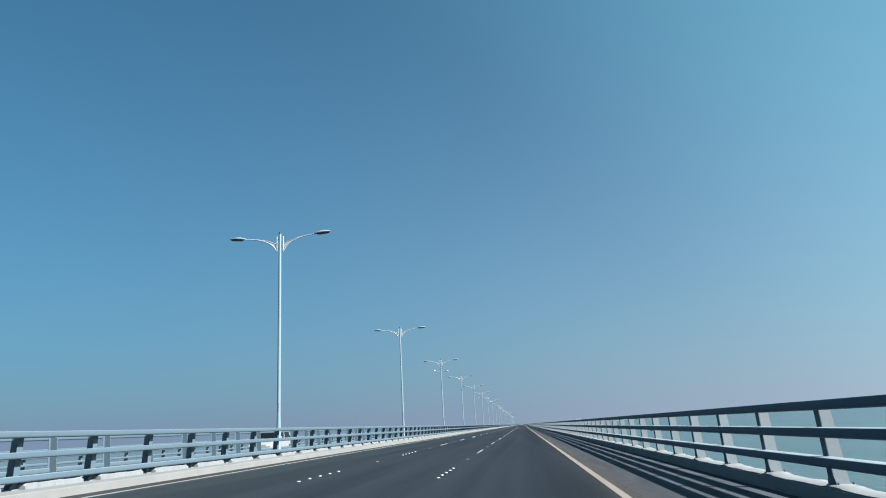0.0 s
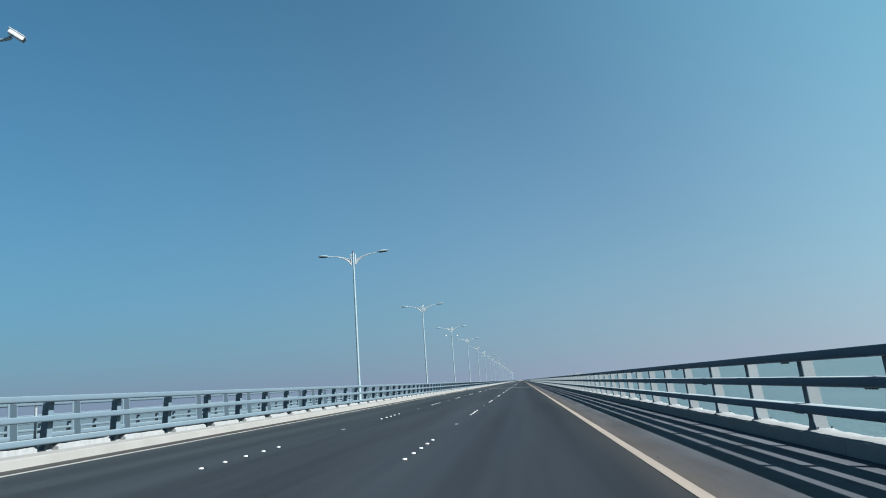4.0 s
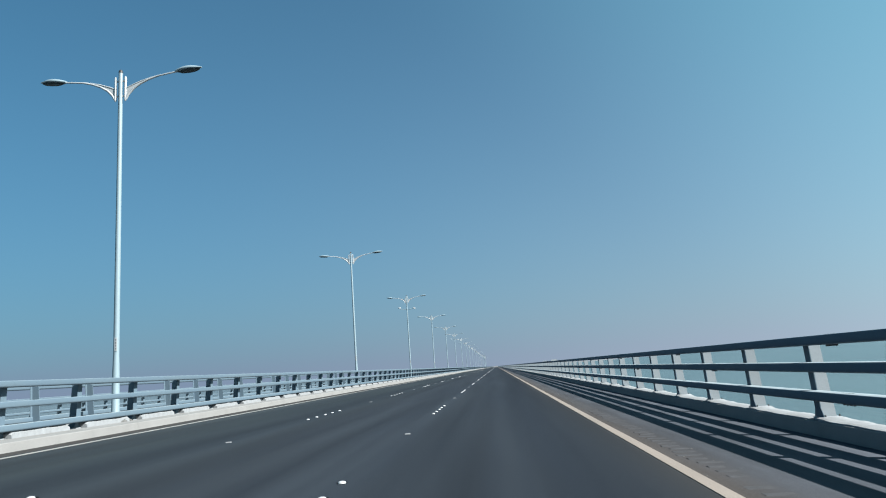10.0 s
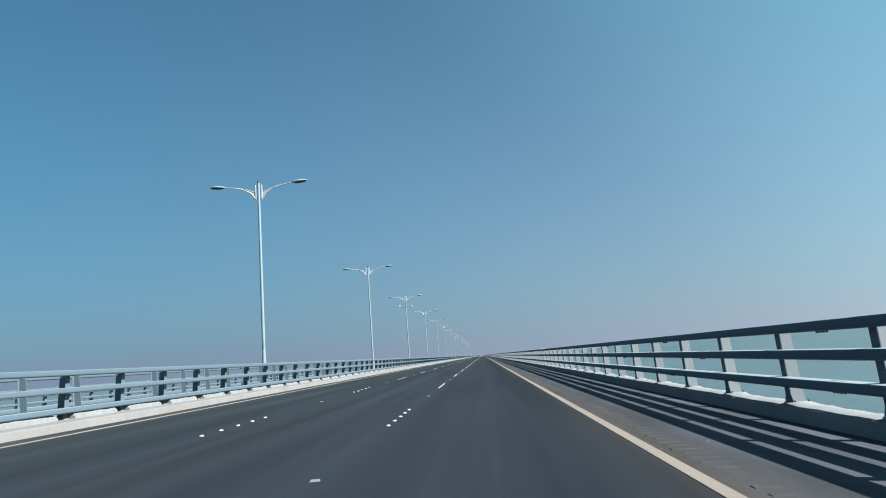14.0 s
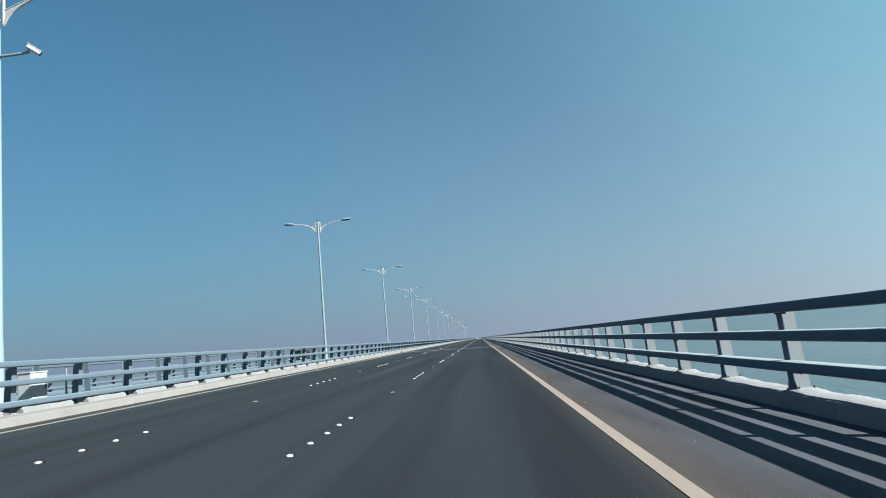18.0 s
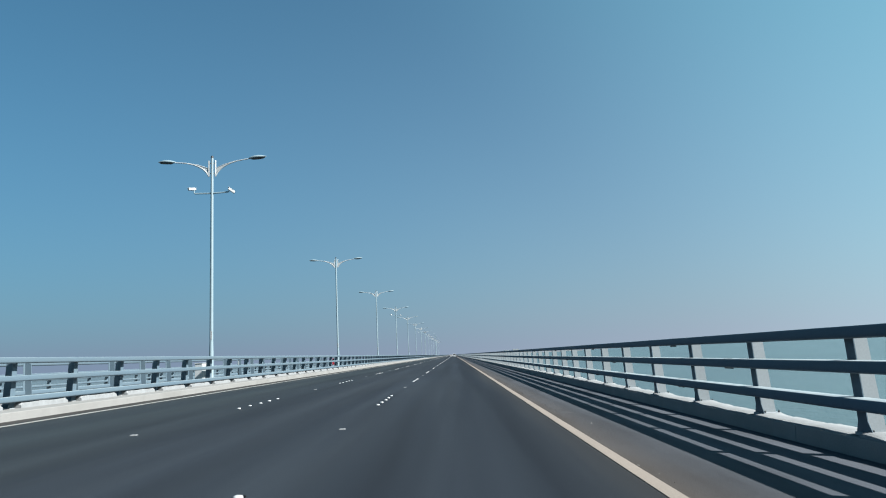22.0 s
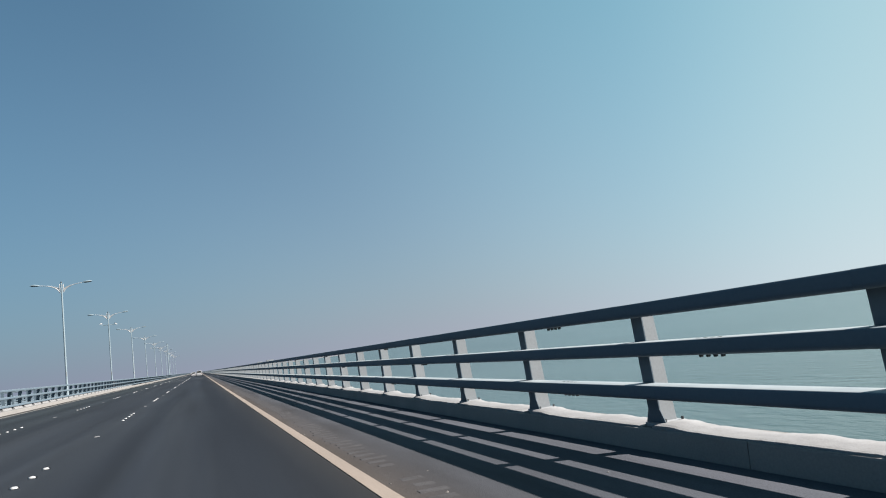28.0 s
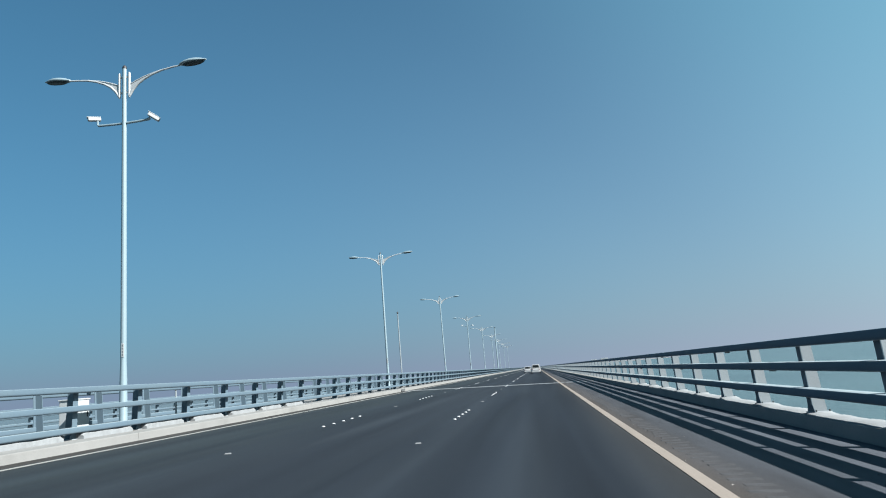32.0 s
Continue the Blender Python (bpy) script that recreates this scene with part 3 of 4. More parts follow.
def railing(name, x, foot, heights, side, phase, first, count, label, far_end, split=True, plates=True, splices=False, web=LIT_POST_PAINT, sleeves=()):
    """A three-rail railing. x: the posts' road face; side +1: posts stand towards +x behind the rails."""
    thing = new(name)
    tagged(thing, label, "railing")
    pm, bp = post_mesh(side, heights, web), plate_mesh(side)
    rng = random.Random(len(name) * 7 + 3)
    names = ("top_rail", "middle_rail", "bottom_rail")
    if split:
        for i in range(count):
            y = phase + (first + i) * PITCH
            p = part("post", pm, None, thing, m=pose(x, y, foot))
            if plates:
                part("base_plate", bp, None, p)
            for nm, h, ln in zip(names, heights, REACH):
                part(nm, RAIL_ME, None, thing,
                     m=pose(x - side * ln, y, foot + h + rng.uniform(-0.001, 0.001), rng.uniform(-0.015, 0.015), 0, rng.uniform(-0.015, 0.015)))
    if splices:
        n = 0
        while 3 * n < first + count:
            i = 3 * n + splice_shift(3 * n * PITCH)
            n += 1
            for k, h in enumerate(heights):
                j = i - (0.98 if k == 1 else 0.03 if k == 2 else 0)
                if first < j < first + count:
                    part("splice", SPLICE_ME, None, thing, "row of dark splice bolts under the rail",
                         m=pose(x - side * REACH[k], phase + j * PITCH, foot + h))
    for y in sleeves:
        for h, ln in zip(heights, REACH):
            part("sleeve", SLEEVE_ME, None, thing, "slightly wider sliding sleeve over a rail joint", m=pose(x - side * ln, y, foot + h))
    # the rest of the length, joined
    verts, faces = [], []
    def add(me, m):
        k = len(verts)
        verts.extend((m @ v.co)[:] for v in me.vertices)
        faces.extend([k + i for i in p.vertices] for p in me.polygons)
    spans = [(first + count if split else first, far_end)]
    if split:
        spans.append((-21, first))
    for a, b in spans:
        for i in range(a, b):
            add(pm, pose(x, phase + i * PITCH, foot))
    me = bpy.data.meshes.new("post_run")
    me.from_pydata(verts, [], faces)
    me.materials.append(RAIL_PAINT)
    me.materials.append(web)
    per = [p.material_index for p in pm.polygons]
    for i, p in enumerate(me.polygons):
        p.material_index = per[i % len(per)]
    tagged(part("post_run", me, None, thing, "row of railing posts further along"), kind="stuff")
    verts, faces = [], []
    for a, b in spans:
        y0, y1 = phase + a * PITCH, phase + b * PITCH
        n = len(OVAL)
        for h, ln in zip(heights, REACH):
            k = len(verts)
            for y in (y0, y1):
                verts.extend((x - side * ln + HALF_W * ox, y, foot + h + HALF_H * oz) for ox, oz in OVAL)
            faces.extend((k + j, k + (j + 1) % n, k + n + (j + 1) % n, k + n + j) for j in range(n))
    me = bpy.data.meshes.new("rail_run")
    me.from_pydata(verts, [], faces)
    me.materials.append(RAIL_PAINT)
    for f in me.polygons:
        f.use_smooth = True
    tagged(part("rail_run", me, None, thing, "rails running on into the distance"), kind="stuff")
    return thing


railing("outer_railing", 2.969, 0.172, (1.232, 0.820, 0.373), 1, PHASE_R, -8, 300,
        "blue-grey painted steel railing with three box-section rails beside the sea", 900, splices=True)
# median webs take the darker rail paint in place of the flange's shade
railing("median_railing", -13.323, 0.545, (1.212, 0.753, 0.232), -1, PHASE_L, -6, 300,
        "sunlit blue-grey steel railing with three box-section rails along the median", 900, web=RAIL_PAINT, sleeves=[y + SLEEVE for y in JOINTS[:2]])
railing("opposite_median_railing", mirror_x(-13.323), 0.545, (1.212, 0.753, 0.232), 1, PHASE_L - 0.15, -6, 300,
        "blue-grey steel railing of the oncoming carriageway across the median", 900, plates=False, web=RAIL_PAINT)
railing("opposite_outer_railing", mirror_x(2.969), 0.172, (1.232, 0.820, 0.373), -1, PHASE_R + 0.6, -20, 0,
        "distant steel railing on the far side of the oncoming carriageway", 900, split=False)


# ---- mortar laid by hand between the posts ----
def mortar_mesh(x0, x1, seed, height, ragged, ramp, start, stop, blunt, material):
    """An uneven strip one bay long, with a steep ragged front and a lumpy top."""
    rng = random.Random(seed)
    bm = bmesh.new()
    rows = []
    n = 30
    swell = [rng.uniform(0, 6.28) for k in range(5)]
    dip = rng.uniform(0.55, 0.85)
    for i in range(n + 1):
        u = i / n
        y = start + (PITCH - start - stop) * u
        end = min(1.0, min(u * 14, (1 - u) * 24) + blunt)
        wave = 0.5 * math.sin(5 * u + swell[0]) + 0.5 * math.sin(13 * u + swell[1])
        back = 0.6 * math.sin(7 * u + swell[2]) + 0.4 * math.sin(17 * u + swell[3])
        a = x0 + ragged * (0.4 * wave + rng.uniform(-0.25, 0.25) + 1.2 * (1 - end))
        b = x1 + 0.022 * back + rng.uniform(-0.006, 0.006)
        h = height * end * (1 - 0.12 * math.exp(-((u - dip) / 0.16) ** 2)) + ragged * (0.25 * wave + rng.uniform(-0.12, 0.12))
        h += ramp * max(0.0, min(1.0, (u - 0.80) / 0.10)) * (1 + 0.3 * wave)
        k = h + ragged * (0.25 * back + 0.15 * math.sin(23 * u + swell[4]) + rng.uniform(-0.15, 0.25))
        rows.append([bm.verts.new(p) for p in ((a, y, -0.012), (a + math.copysign(0.25 * ragged, x1 - x0), y, h * 0.75),
                                               (a + (b - a) * 0.12, y, h), (a + (b - a) * 0.5, y, (h + k) / 2 + 0.1 * ragged * rng.random()), (a + (b - a) * 0.9, y, k), (b, y, -0.012))])
    for p, q in zip(rows, rows[1:]):
        for j in range(5):
            bm.faces.new((p[j], p[j + 1], q[j + 1], q[j])).smooth = j > 1
    bm.faces.new(rows[0])
    bm.faces.new(rows[-1][::-1])
    return mesh_from(bm, "mortar_bed", material)


for owner, xa, xb, z, phase, height, ragged, ramp, start, stop, blunt, material in (
        (parapet_outer, 2.856, 3.265, 0.150, PHASE_R, 0.024, 0.020, 0.022, 0.13, 0.05, 0.45, MORTAR),
        (median_kerb, -13.130, -13.70, 0.545, PHASE_L, 0.158, 0.028, 0.0, 0.07, 0.66, 0.62, MORTAR)):
    beds = [mortar_mesh(xa, xb, 40 + k, height, ragged, ramp, start, stop, blunt, material) for k in range(7)]
    rng = random.Random(12)
    for i in range(-7, 290):
        part("mortar_bed", rng.choice(beds), None, owner, m=pose(0, phase + i * PITCH, z))


# ---- road studs ----
def dome(r, h, n=12):
    bm = bmesh.new()
    rings = []
    for k, (f, z) in enumerate(((1.0, 0.0), (0.97, 0.35), (0.8, 0.75), (0.45, 0.97))):
        rings.append([bm.verts.new((r * f * math.cos(2 * math.pi * j / n), r * f * math.sin(2 * math.pi * j / n), h * z)) for j in range(n)])
    for a, b in zip(rings, rings[1:]):
        for j in range(n):
            bm.faces.new((a[j], a[(j + 1) % n], b[(j + 1) % n], b[j])).smooth = True
    bm.faces.new(rings[-1])
    return bm


bm = dome(0.052, 0.03)
shade_patch = [bm.verts.new((0.068 * math.cos(2 * math.pi * j / 12), 0.035 + 0.095 * math.sin(2 * math.pi * j / 12), 0.004)) for j in range(12)]
bm.faces.new(shade_patch).material_index = 1       # the stud's shadow, drawn as a dark patch on its far side
STUD = mesh_from(bm, "stud", [STUD_WHITE, TAR_AND_SHADE])
bm = bmesh.new()
v = [(-0.06, -0.05, 0), (0.06, -0.05, 0), (0.06, 0.05, 0), (-0.06, 0.05, 0), (-0.045, -0.025, 0.018), (0.045, -0.025, 0.018), (0.045, 0.025, 0.018), (-0.045, 0.025, 0.018)]
vv = [bm.verts.new(p) for p in v]
for f in ((4, 5, 6, 7), (0, 1, 5, 4), (1, 2, 6, 5), (2, 3, 7, 6), (3, 0, 4, 7)):
    bm.faces.new([vv[i] for i in f])
REFLECTOR = mesh_from(bm, "reflector", STUD_GREY)


def stud_line(name, x, shift, n0, n1, far, label):
    thing = new(name)
    tagged(thing, label, "lane line", kind="structure")
    z = road_z(x)
    rng = random.Random(11)
    me = bpy.data.meshes.new("stud_run")
    verts, faces = [], []
    for i in range(n0, far):
        for j in range(6):
            y = DOT0 + shift + i * DOT_PER + (j * DOT_STEP if j < 5 else (DOT_PER + 4 * DOT_STEP) / 2)
            mm = REFLECTOR if j == 5 else STUD
            m = pose(x + rng.uniform(-0.012, 0.012), y + rng.uniform(-0.015, 0.015), z, 0, 0, rng.uniform(-8, 8))
            if i < n1:
                part("reflector" if j == 5 else "stud", mm, None, thing, m=m)
            else:
                k = len(verts)
                verts.extend((m @ v.co)[:] for v in mm.vertices)
                faces.extend([k + q for q in p.vertices] for p in mm.polygons if p.material_index == 0)
    me.from_pydata(verts, [], faces)
    me.materials.append(STUD_WHITE)
    tagged(part("stud_run", me, None, thing, "white studs further down the road"), kind="stuff")


stud_line("lane_line", -4.072, 0.0, -2, 56, 110, "row of white ceramic road studs between the lanes")
stud_line("lane_line_inner", -7.729, -0.37, -2, 56, 110, "row of white ceramic road studs beside the inner lane")

# rumble bars in the shoulder
verts, faces = [], []
rng = random.Random(5)
y = -20.0
while y < 900:
    if math.sin(y * 0.055) + math.sin(y * 0.021 + 1.0) > -0.6 and rng.random() < 0.93:
        x0, x1 = 0.27 + rng.uniform(-0.05, 0.05), 0.55 + rng.uniform(-0.06, 0.06)
        k = len(verts)
        skew, lift = rng.uniform(-0.02, 0.02), rng.uniform(0.001, 0.009)
        for yy, dz in ((y, 0.0), (y + 0.05, lift), (y + 0.11, lift), (y + 0.17, 0.0)):
            verts += [(x0, yy, road_z(x0) + dz), (x1, yy + skew, road_z(x1) + dz)]
        for j in range(3):
            faces.append((k + 2 * j, k + 2 * j + 1, k + 2 * j + 3, k + 2 * j + 2))
    y += 0.36
me = bpy.data.meshes.new("rumble_strip")
me.from_pydata(verts, [], faces)
me.materials.append(RUMBLE)
tagged(part("rumble_strip", me, None), "low worn rumble bars in the shoulder beside the edge line", "rumble strip", kind="stuff")


# grit blown to the edge of the shoulder
def grit(name, count, material, label, seed, near):
    rng = random.Random(seed)
    verts, faces = [], []
    for i in range(count):
        y = rng.uniform(-15, 880)
        x = 0.1 + abs(rng.gauss(0, 0.35)) if rng.random() < near else 2.6 - abs(rng.gauss(0, 0.5))
        x = min(max(x, 0.1), 2.58)
        r = 0.006 + 0.016 * rng.random() ** 3
        z = road_z(x)
        k = len(verts)
        for j in range(4):
            a = j * 1.57 + rng.uniform(-0.5, 0.5)
            verts.append((x + r * math.cos(a), y + r * rng.uniform(0.6, 1.3) * math.sin(a), z))
        verts.append((x + rng.uniform(-0.3, 0.3) * r, y, z + r * rng.uniform(0.5, 0.9)))
        faces += [(k + j, k + (j + 1) % 4, k + 4) for j in range(4)]
    me = bpy.data.meshes.new(name)
    me.from_pydata(verts, [], faces)
    me.materials.append(material)
    tagged(part(name, me, None), label, "grit", kind="stuff")


grit("pale_grit", 800, GRIT, "pale grit and paint chips on the shoulder beside the edge line", 3, 0.8)
grit("dark_grit", 900, DARK_GRIT, "dark crumbs of asphalt and rubber on the shoulder", 4, 0.7)

# a smear of tar on the road
bm = bmesh.new()
rng = random.Random(8)
ring = []
for j in range(16):
    a = 2 * math.pi * j / 16
    x = -3.26 + 0.21 * math.copysign(abs(math.cos(a)) ** 0.4, math.cos(a)) * rng.uniform(0.94, 1.03)
    y = 527.15 + 0.17 * math.copysign(abs(math.sin(a)) ** 0.4, math.sin(a)) * rng.uniform(0.9, 1.05)
    ring.append((x, y))
lo = [bm.verts.new((x, y, road_z(x))) for x, y in ring]
hi = [bm.verts.new((-3.26 + (x + 3.26) * 0.95, 527.15 + (y - 527.15) * 0.95, road_z(x) + 0.004)) for x, y in ring]
for j in range(16):
    bm.faces.new((lo[j], lo[(j + 1) % 16], hi[(j + 1) % 16], hi[j]))
bm.faces.new(hi)
tagged(part("tar_patch", bm, TAR_AND_SHADE), "small black smear of tar on the asphalt lane", "tar patch", kind="structure")


# ---- expansion joints ----
def expansion_joint(y):
    thing = new("expansion_joint")
    thing.location = (0, y, 0)
    tagged(thing, "wide pale concrete expansion joint across the carriageway", "expansion joint", group="expansion joints", kind="structure")
    def strip(nm, y0, y1, lift, material, label=""):
        bm = bmesh.new()
        x0, x1 = -12.17, 2.78
        prism(bm, [(x0, road_z(x0) - 0.02), (x1, road_z(x1) - 0.02), (x1, road_z(x1) + lift), (x0, road_z(x0) + lift)], y0, y1)
        part(nm, bm, material, thing, label)
    strip("joint_band", -0.78, -0.020, 0.003, JOINT_BAND)
    strip("joint_band", 0.020, 0.78, 0.003, JOINT_BAND)
    strip("joint_border", -0.86, -0.782, 0.004, JOINT_STEEL, "paler steel border")
    strip("joint_border", 0.782, 0.86, 0.004, JOINT_STEEL, "paler steel border")
    strip("joint_seal", -0.018, 0.018, 0.002, RUBBER, "dark rubber seal")
    # sliding cover over the gap in the median kerb
    z0 = road_z(-12.18)
    bm = bmesh.new()
    box(bm, -12.200, -12.140, -1.70, -0.28, z0 + 0.035, z0 + 0.185, 0.006)
    cover = part("cover_plate", bm, COVER_STEEL, thing, "grey steel cover plate")
    bm = bmesh.new()
    box(bm, -12.190, -12.150, -1.66, -0.50, z0, z0 + 0.034)
    part("slot", bm, RUBBER, cover, "dark slot")
    for k in range(3):
        bm = bmesh.new()
        tube(bm, [(-12.142, -0.36, z0 + 0.06 + 0.05 * k), (-12.128, -0.36, z0 + 0.06 + 0.05 * k)], 0.014, 6)
        part("bolt", bm, BOLT, cover)


for y in JOINTS:
    expansion_joint(y)


# ---- lamps ----
def street_lamp(cameras, service_box=False):
    lamp = new("street_lamp")
    tagged(lamp, "tall galvanised double-arm street lamp with two traffic cameras" if cameras else
           "tall galvanised double-arm street lamp on the median", "street lamp", group="street lamps")
    bm = bmesh.new()
    box(bm, -0.30, 0.30, -0.30, 0.30, 0.0, 0.06, 0.02)
    for x in (-0.21, 0.21):
        for y in (-0.21, 0.21):
            tube(bm, [(x, y, 0.05), (x, y, 0.14)], 0.025, 6)
    part("base_plate", bm, POLE_STEEL, lamp)
    bm = bmesh.new()
    tube(bm, [(0, 0, 0.05), (0, 0, 0.10), (0, 0, 1.5), (0, 0, 2.1)], [0.15, 0.132, 0.116, 0.098], 16)
    part("pole_base", bm, POLE_STEEL, lamp, smooth=True)
    bm = bmesh.new()
    tube(bm, [(0, 0, 2.05), (0, 0, 6.0), (0, 0, 9.5), (0, 0, 12.32)], [0.098, 0.090, 0.080, 0.072], 16)
    part("pole", bm, POLE_STEEL, lamp, smooth=True)
    bm = bmesh.new()
    tube(bm, [(0, 0, 12.32), (0, 0, 12.36), (0, 0, 12.43), (0, 0, 12.46)], [0.074, 0.078, 0.06, 0.02], 12)
    part("cap", bm, PRINT_DARK, lamp, "dark cap", smooth=True)
    if service_box:
        bm = bmesh.new()
        box(bm, 0.09, 0.17, -0.06, 0.05, 0.75, 1.90, 0.012)
        part("service_box", bm, POLE_STEEL, lamp, "slim grey service box")
    bm = bmesh.new()
    box(bm, -0.015, 0.075, -0.105, -0.088, 2.25, 2.70, 0.004)
    plate = part("number_plate", bm, WHITE_PAINT, lamp, "white plate with a column of dark print")
    for i in range(4):
        bm = bmesh.new()
        box(bm, 0.014, 0.046, -0.108, -0.104, 2.30 + i * 0.10, 2.35 + i * 0.10)
        part("print", bm, PRINT_GREY, plate)
    for s in (-1, 1):
        bm = bmesh.new()
        tube(bm, [(s * 0.185, 0, 11.24), (s * 0.185, 0, 11.28), (s * 0.185, 0, 12.14), (s * 0.185, 0, 12.18)], [0.025, 0.042, 0.042, 0.025], 10)
        for z in (11.40, 11.98):
            box(bm, min(s * 0.06, s * 0.17), max(s * 0.06, s * 0.17), -0.015, 0.015, z, z + 0.06)
        part("side_tube", bm, WHITE_PAINT, lamp)
        # curved bracket: two rods that meet halfway and a thin web between them
        low = [(0.20, 11.30), (0.32, 11.50), (0.50, 11.69), (0.75, 11.85), (1.05, 11.98), (1.40, 12.08), (1.75, 12.13), (2.12, 12.17)]
        high = [(0.20, 11.72), (0.45, 11.83), (0.75, 11.94), (1.05, 12.02), (1.40, 12.095)]
        bm = bmesh.new()
        tube(bm, [(s * x, 0, z) for x, z in low], [0.042, 0.042, 0.040, 0.037, 0.034, 0.032, 0.030, 0.030], 8)
        part("bracket", bm, WHITE_PAINT, lamp, smooth=True)
        bm = bmesh.new()
        tube(bm, [(s * x, 0, z) for x, z in high], [0.022] * 5, 8)
        part("stay_rod", bm, WHITE_PAINT, lamp, smooth=True)
        outline = low[:6] + high[::-1]
        bm = bmesh.new()
        va = [bm.verts.new((s * x, -0.006, z)) for x, z in outline]
        vb = [bm.verts.new((s * x, 0.006, z)) for x, z in outline]
        for q in range(len(outline)):
            r = (q + 1) % len(outline)
            bm.faces.new((va[q], va[r], vb[r], vb[q]))
        bm.faces.new(va[::-1]), bm.faces.new(vb)
        part("bracket_web", bm, WHITE_PAINT, lamp, "thin pale web between the rods")
        # lantern: a flat almond body with a dark lens under it
        bm = bmesh.new()
        m, k = 12, 16
        prof = []
        for i in range(m + 1):
            t = i / m
            prof.append((2.08 + 0.96 * t, 0.185 * max(0.14, math.sin(math.pi * min(1, (0.10 + t * 0.88)))) ** 0.8))
        rings = []
        for x, w in prof:
            zc = 12.18 + (x - 2.08) * 0.07
            rings.append([bm.verts.new((s * x, w * math.cos(2 * math.pi * j / k), zc + (0.125 if math.sin(2 * math.pi * j / k) > 0 else 0.055) * (w / 0.185) * math.sin(2 * math.pi * j / k)))
                          for j in range(k)])
        for a, b in zip(rings, rings[1:]):
            for j in range(k):
                bm.faces.new((a[j], a[(j + 1) % k], b[(j + 1) % k], b[j]))
        bm.faces.new(rings[0][::-1]), bm.faces.new(rings[-1])
        head = part("lantern", bm, POLE_STEEL, lamp, smooth=True)
        bm = bmesh.new()
        ra = [bm.verts.new((s * (2.58 + 0.40 * math.cos(2 * math.pi * j / 20)), 0.150 * math.sin(2 * math.pi * j / 20), 12.168 + 0.028 * math.cos(2 * math.pi * j / 20))) for j in range(20)]
        rb = [bm.verts.new((s * (2.58 + 0.33 * math.cos(2 * math.pi * j / 20)), 0.115 * math.sin(2 * math.pi * j / 20), 12.130 + 0.023 * math.cos(2 * math.pi * j / 20))) for j in range(20)]
        for j in range(20):
            bm.faces.new((ra[j], ra[(j + 1) % 20], rb[(j + 1) % 20], rb[j]))
        bm.faces.new(rb)
        part("lens", bm, LAMP_DARK, head, "dark lens", smooth=True)
    if cameras:
        for s in (-1, 1):
            reach = 0.95 if s < 0 else 0.86
            bm = bmesh.new()
            tube(bm, [(0, 0, 10.30), (s * 0.5, 0, 10.31), (s * reach, 0, 10.33)], 0.042, 10)
            if s < 0:
                tube(bm, [(s * reach, 0, 10.32), (s * (reach + 0.05), 0, 10.38), (s * (reach + 0.05), 0, 10.52)], 0.034, 8)
            else:
                tube(bm, [(s * reach, 0, 10.33), (s * (reach + 0.09), 0, 10.36)], 0.05, 8)
            arm = part("camera_arm", bm, POLE_STEEL, lamp)
            mm = pose(s * (reach + 0.15), -0.03, 10.58, 0, -6, 38) if s < 0 else pose(s * (reach + 0.22), 0.02, 10.40, 0, 32, 28)
            bm = bmesh.new()
            box(bm, -0.20, 0.20, -0.08, 0.08, -0.06, 0.06, 0.02)
            box(bm, -0.24, 0.20, -0.09, 0.09, 0.058, 0.074, 0.004)
            bmesh.ops.transform(bm, matrix=mm, verts=bm.verts)
            house = part("camera_housing", bm, WHITE_PAINT, arm, "white camera housing")
            bm = bmesh.new()
            box(bm, *((-0.215, -0.198) if s < 0 else (0.198, 0.215)), -0.065, 0.065, -0.05, 0.05, 0.004)
            bmesh.ops.transform(bm, matrix=mm, verts=bm.verts)
            part("camera_window", bm, LAMP_DARK, house, "dark camera window")
    return lamp


lamp_a, lamp_b, lamp_c = street_lamp(False), street_lamp(True), street_lamp(False, True)
lamp_a.matrix_basis = pose(XM, LAMP0, 0.545)
lamp_b.matrix_basis = pose(XM, LAMP0 + 2 * SPAN, 0.545)
lamp_c.matrix_basis = pose(XM, LAMP0 + 13 * SPAN, 0.545)
for i in range(-1, 29):
    if i not in (0, 2, 13):
        copy_thing(lamp_b if i % 3 == 2 else lamp_c if i == 15 else lamp_a, pose(XM, LAMP0 + i * SPAN, 0.545, 0, random.uniform(-0.25, 0.25), random.uniform(-1, 1)))


# ---- equipment cabinets beside the camera lamps ----
def cabinet():
    c = new("equipment_cabinet")
    tagged(c, "small white steel equipment cabinet on the median", "cabinet", group="equipment cabinets")
    bm = bmesh.new()
    box(bm, -0.18, 0.18, -0.37, 0.37, 0.08, 0.98, 0.015)
    part("body", bm, WHITE_PAINT, c)
    bm = bmesh.new()
    box(bm, -0.20, 0.20, -0.395, 0.395, 0.98, 1.015, 0.012)
    part("roof", bm, WHITE_PAINT, c)
    bm = bmesh.new()
    box(bm, -0.15, 0.15, -0.33, 0.33, 0.0, 0.08)
    part("plinth", bm, CONCRETE, c)
    bm = bmesh.new()
    box(bm, 0.177, 0.192, -0.34, 0.34, 0.14, 0.94, 0.004)
    d = part("door", bm, WHITE_PAINT, c)
    bm = bmesh.new()
    box(bm, 0.19, 0.215, 0.25, 0.28, 0.52, 0.66, 0.004)
    part("handle", bm, BOLT, d, "dark handle")
    return c


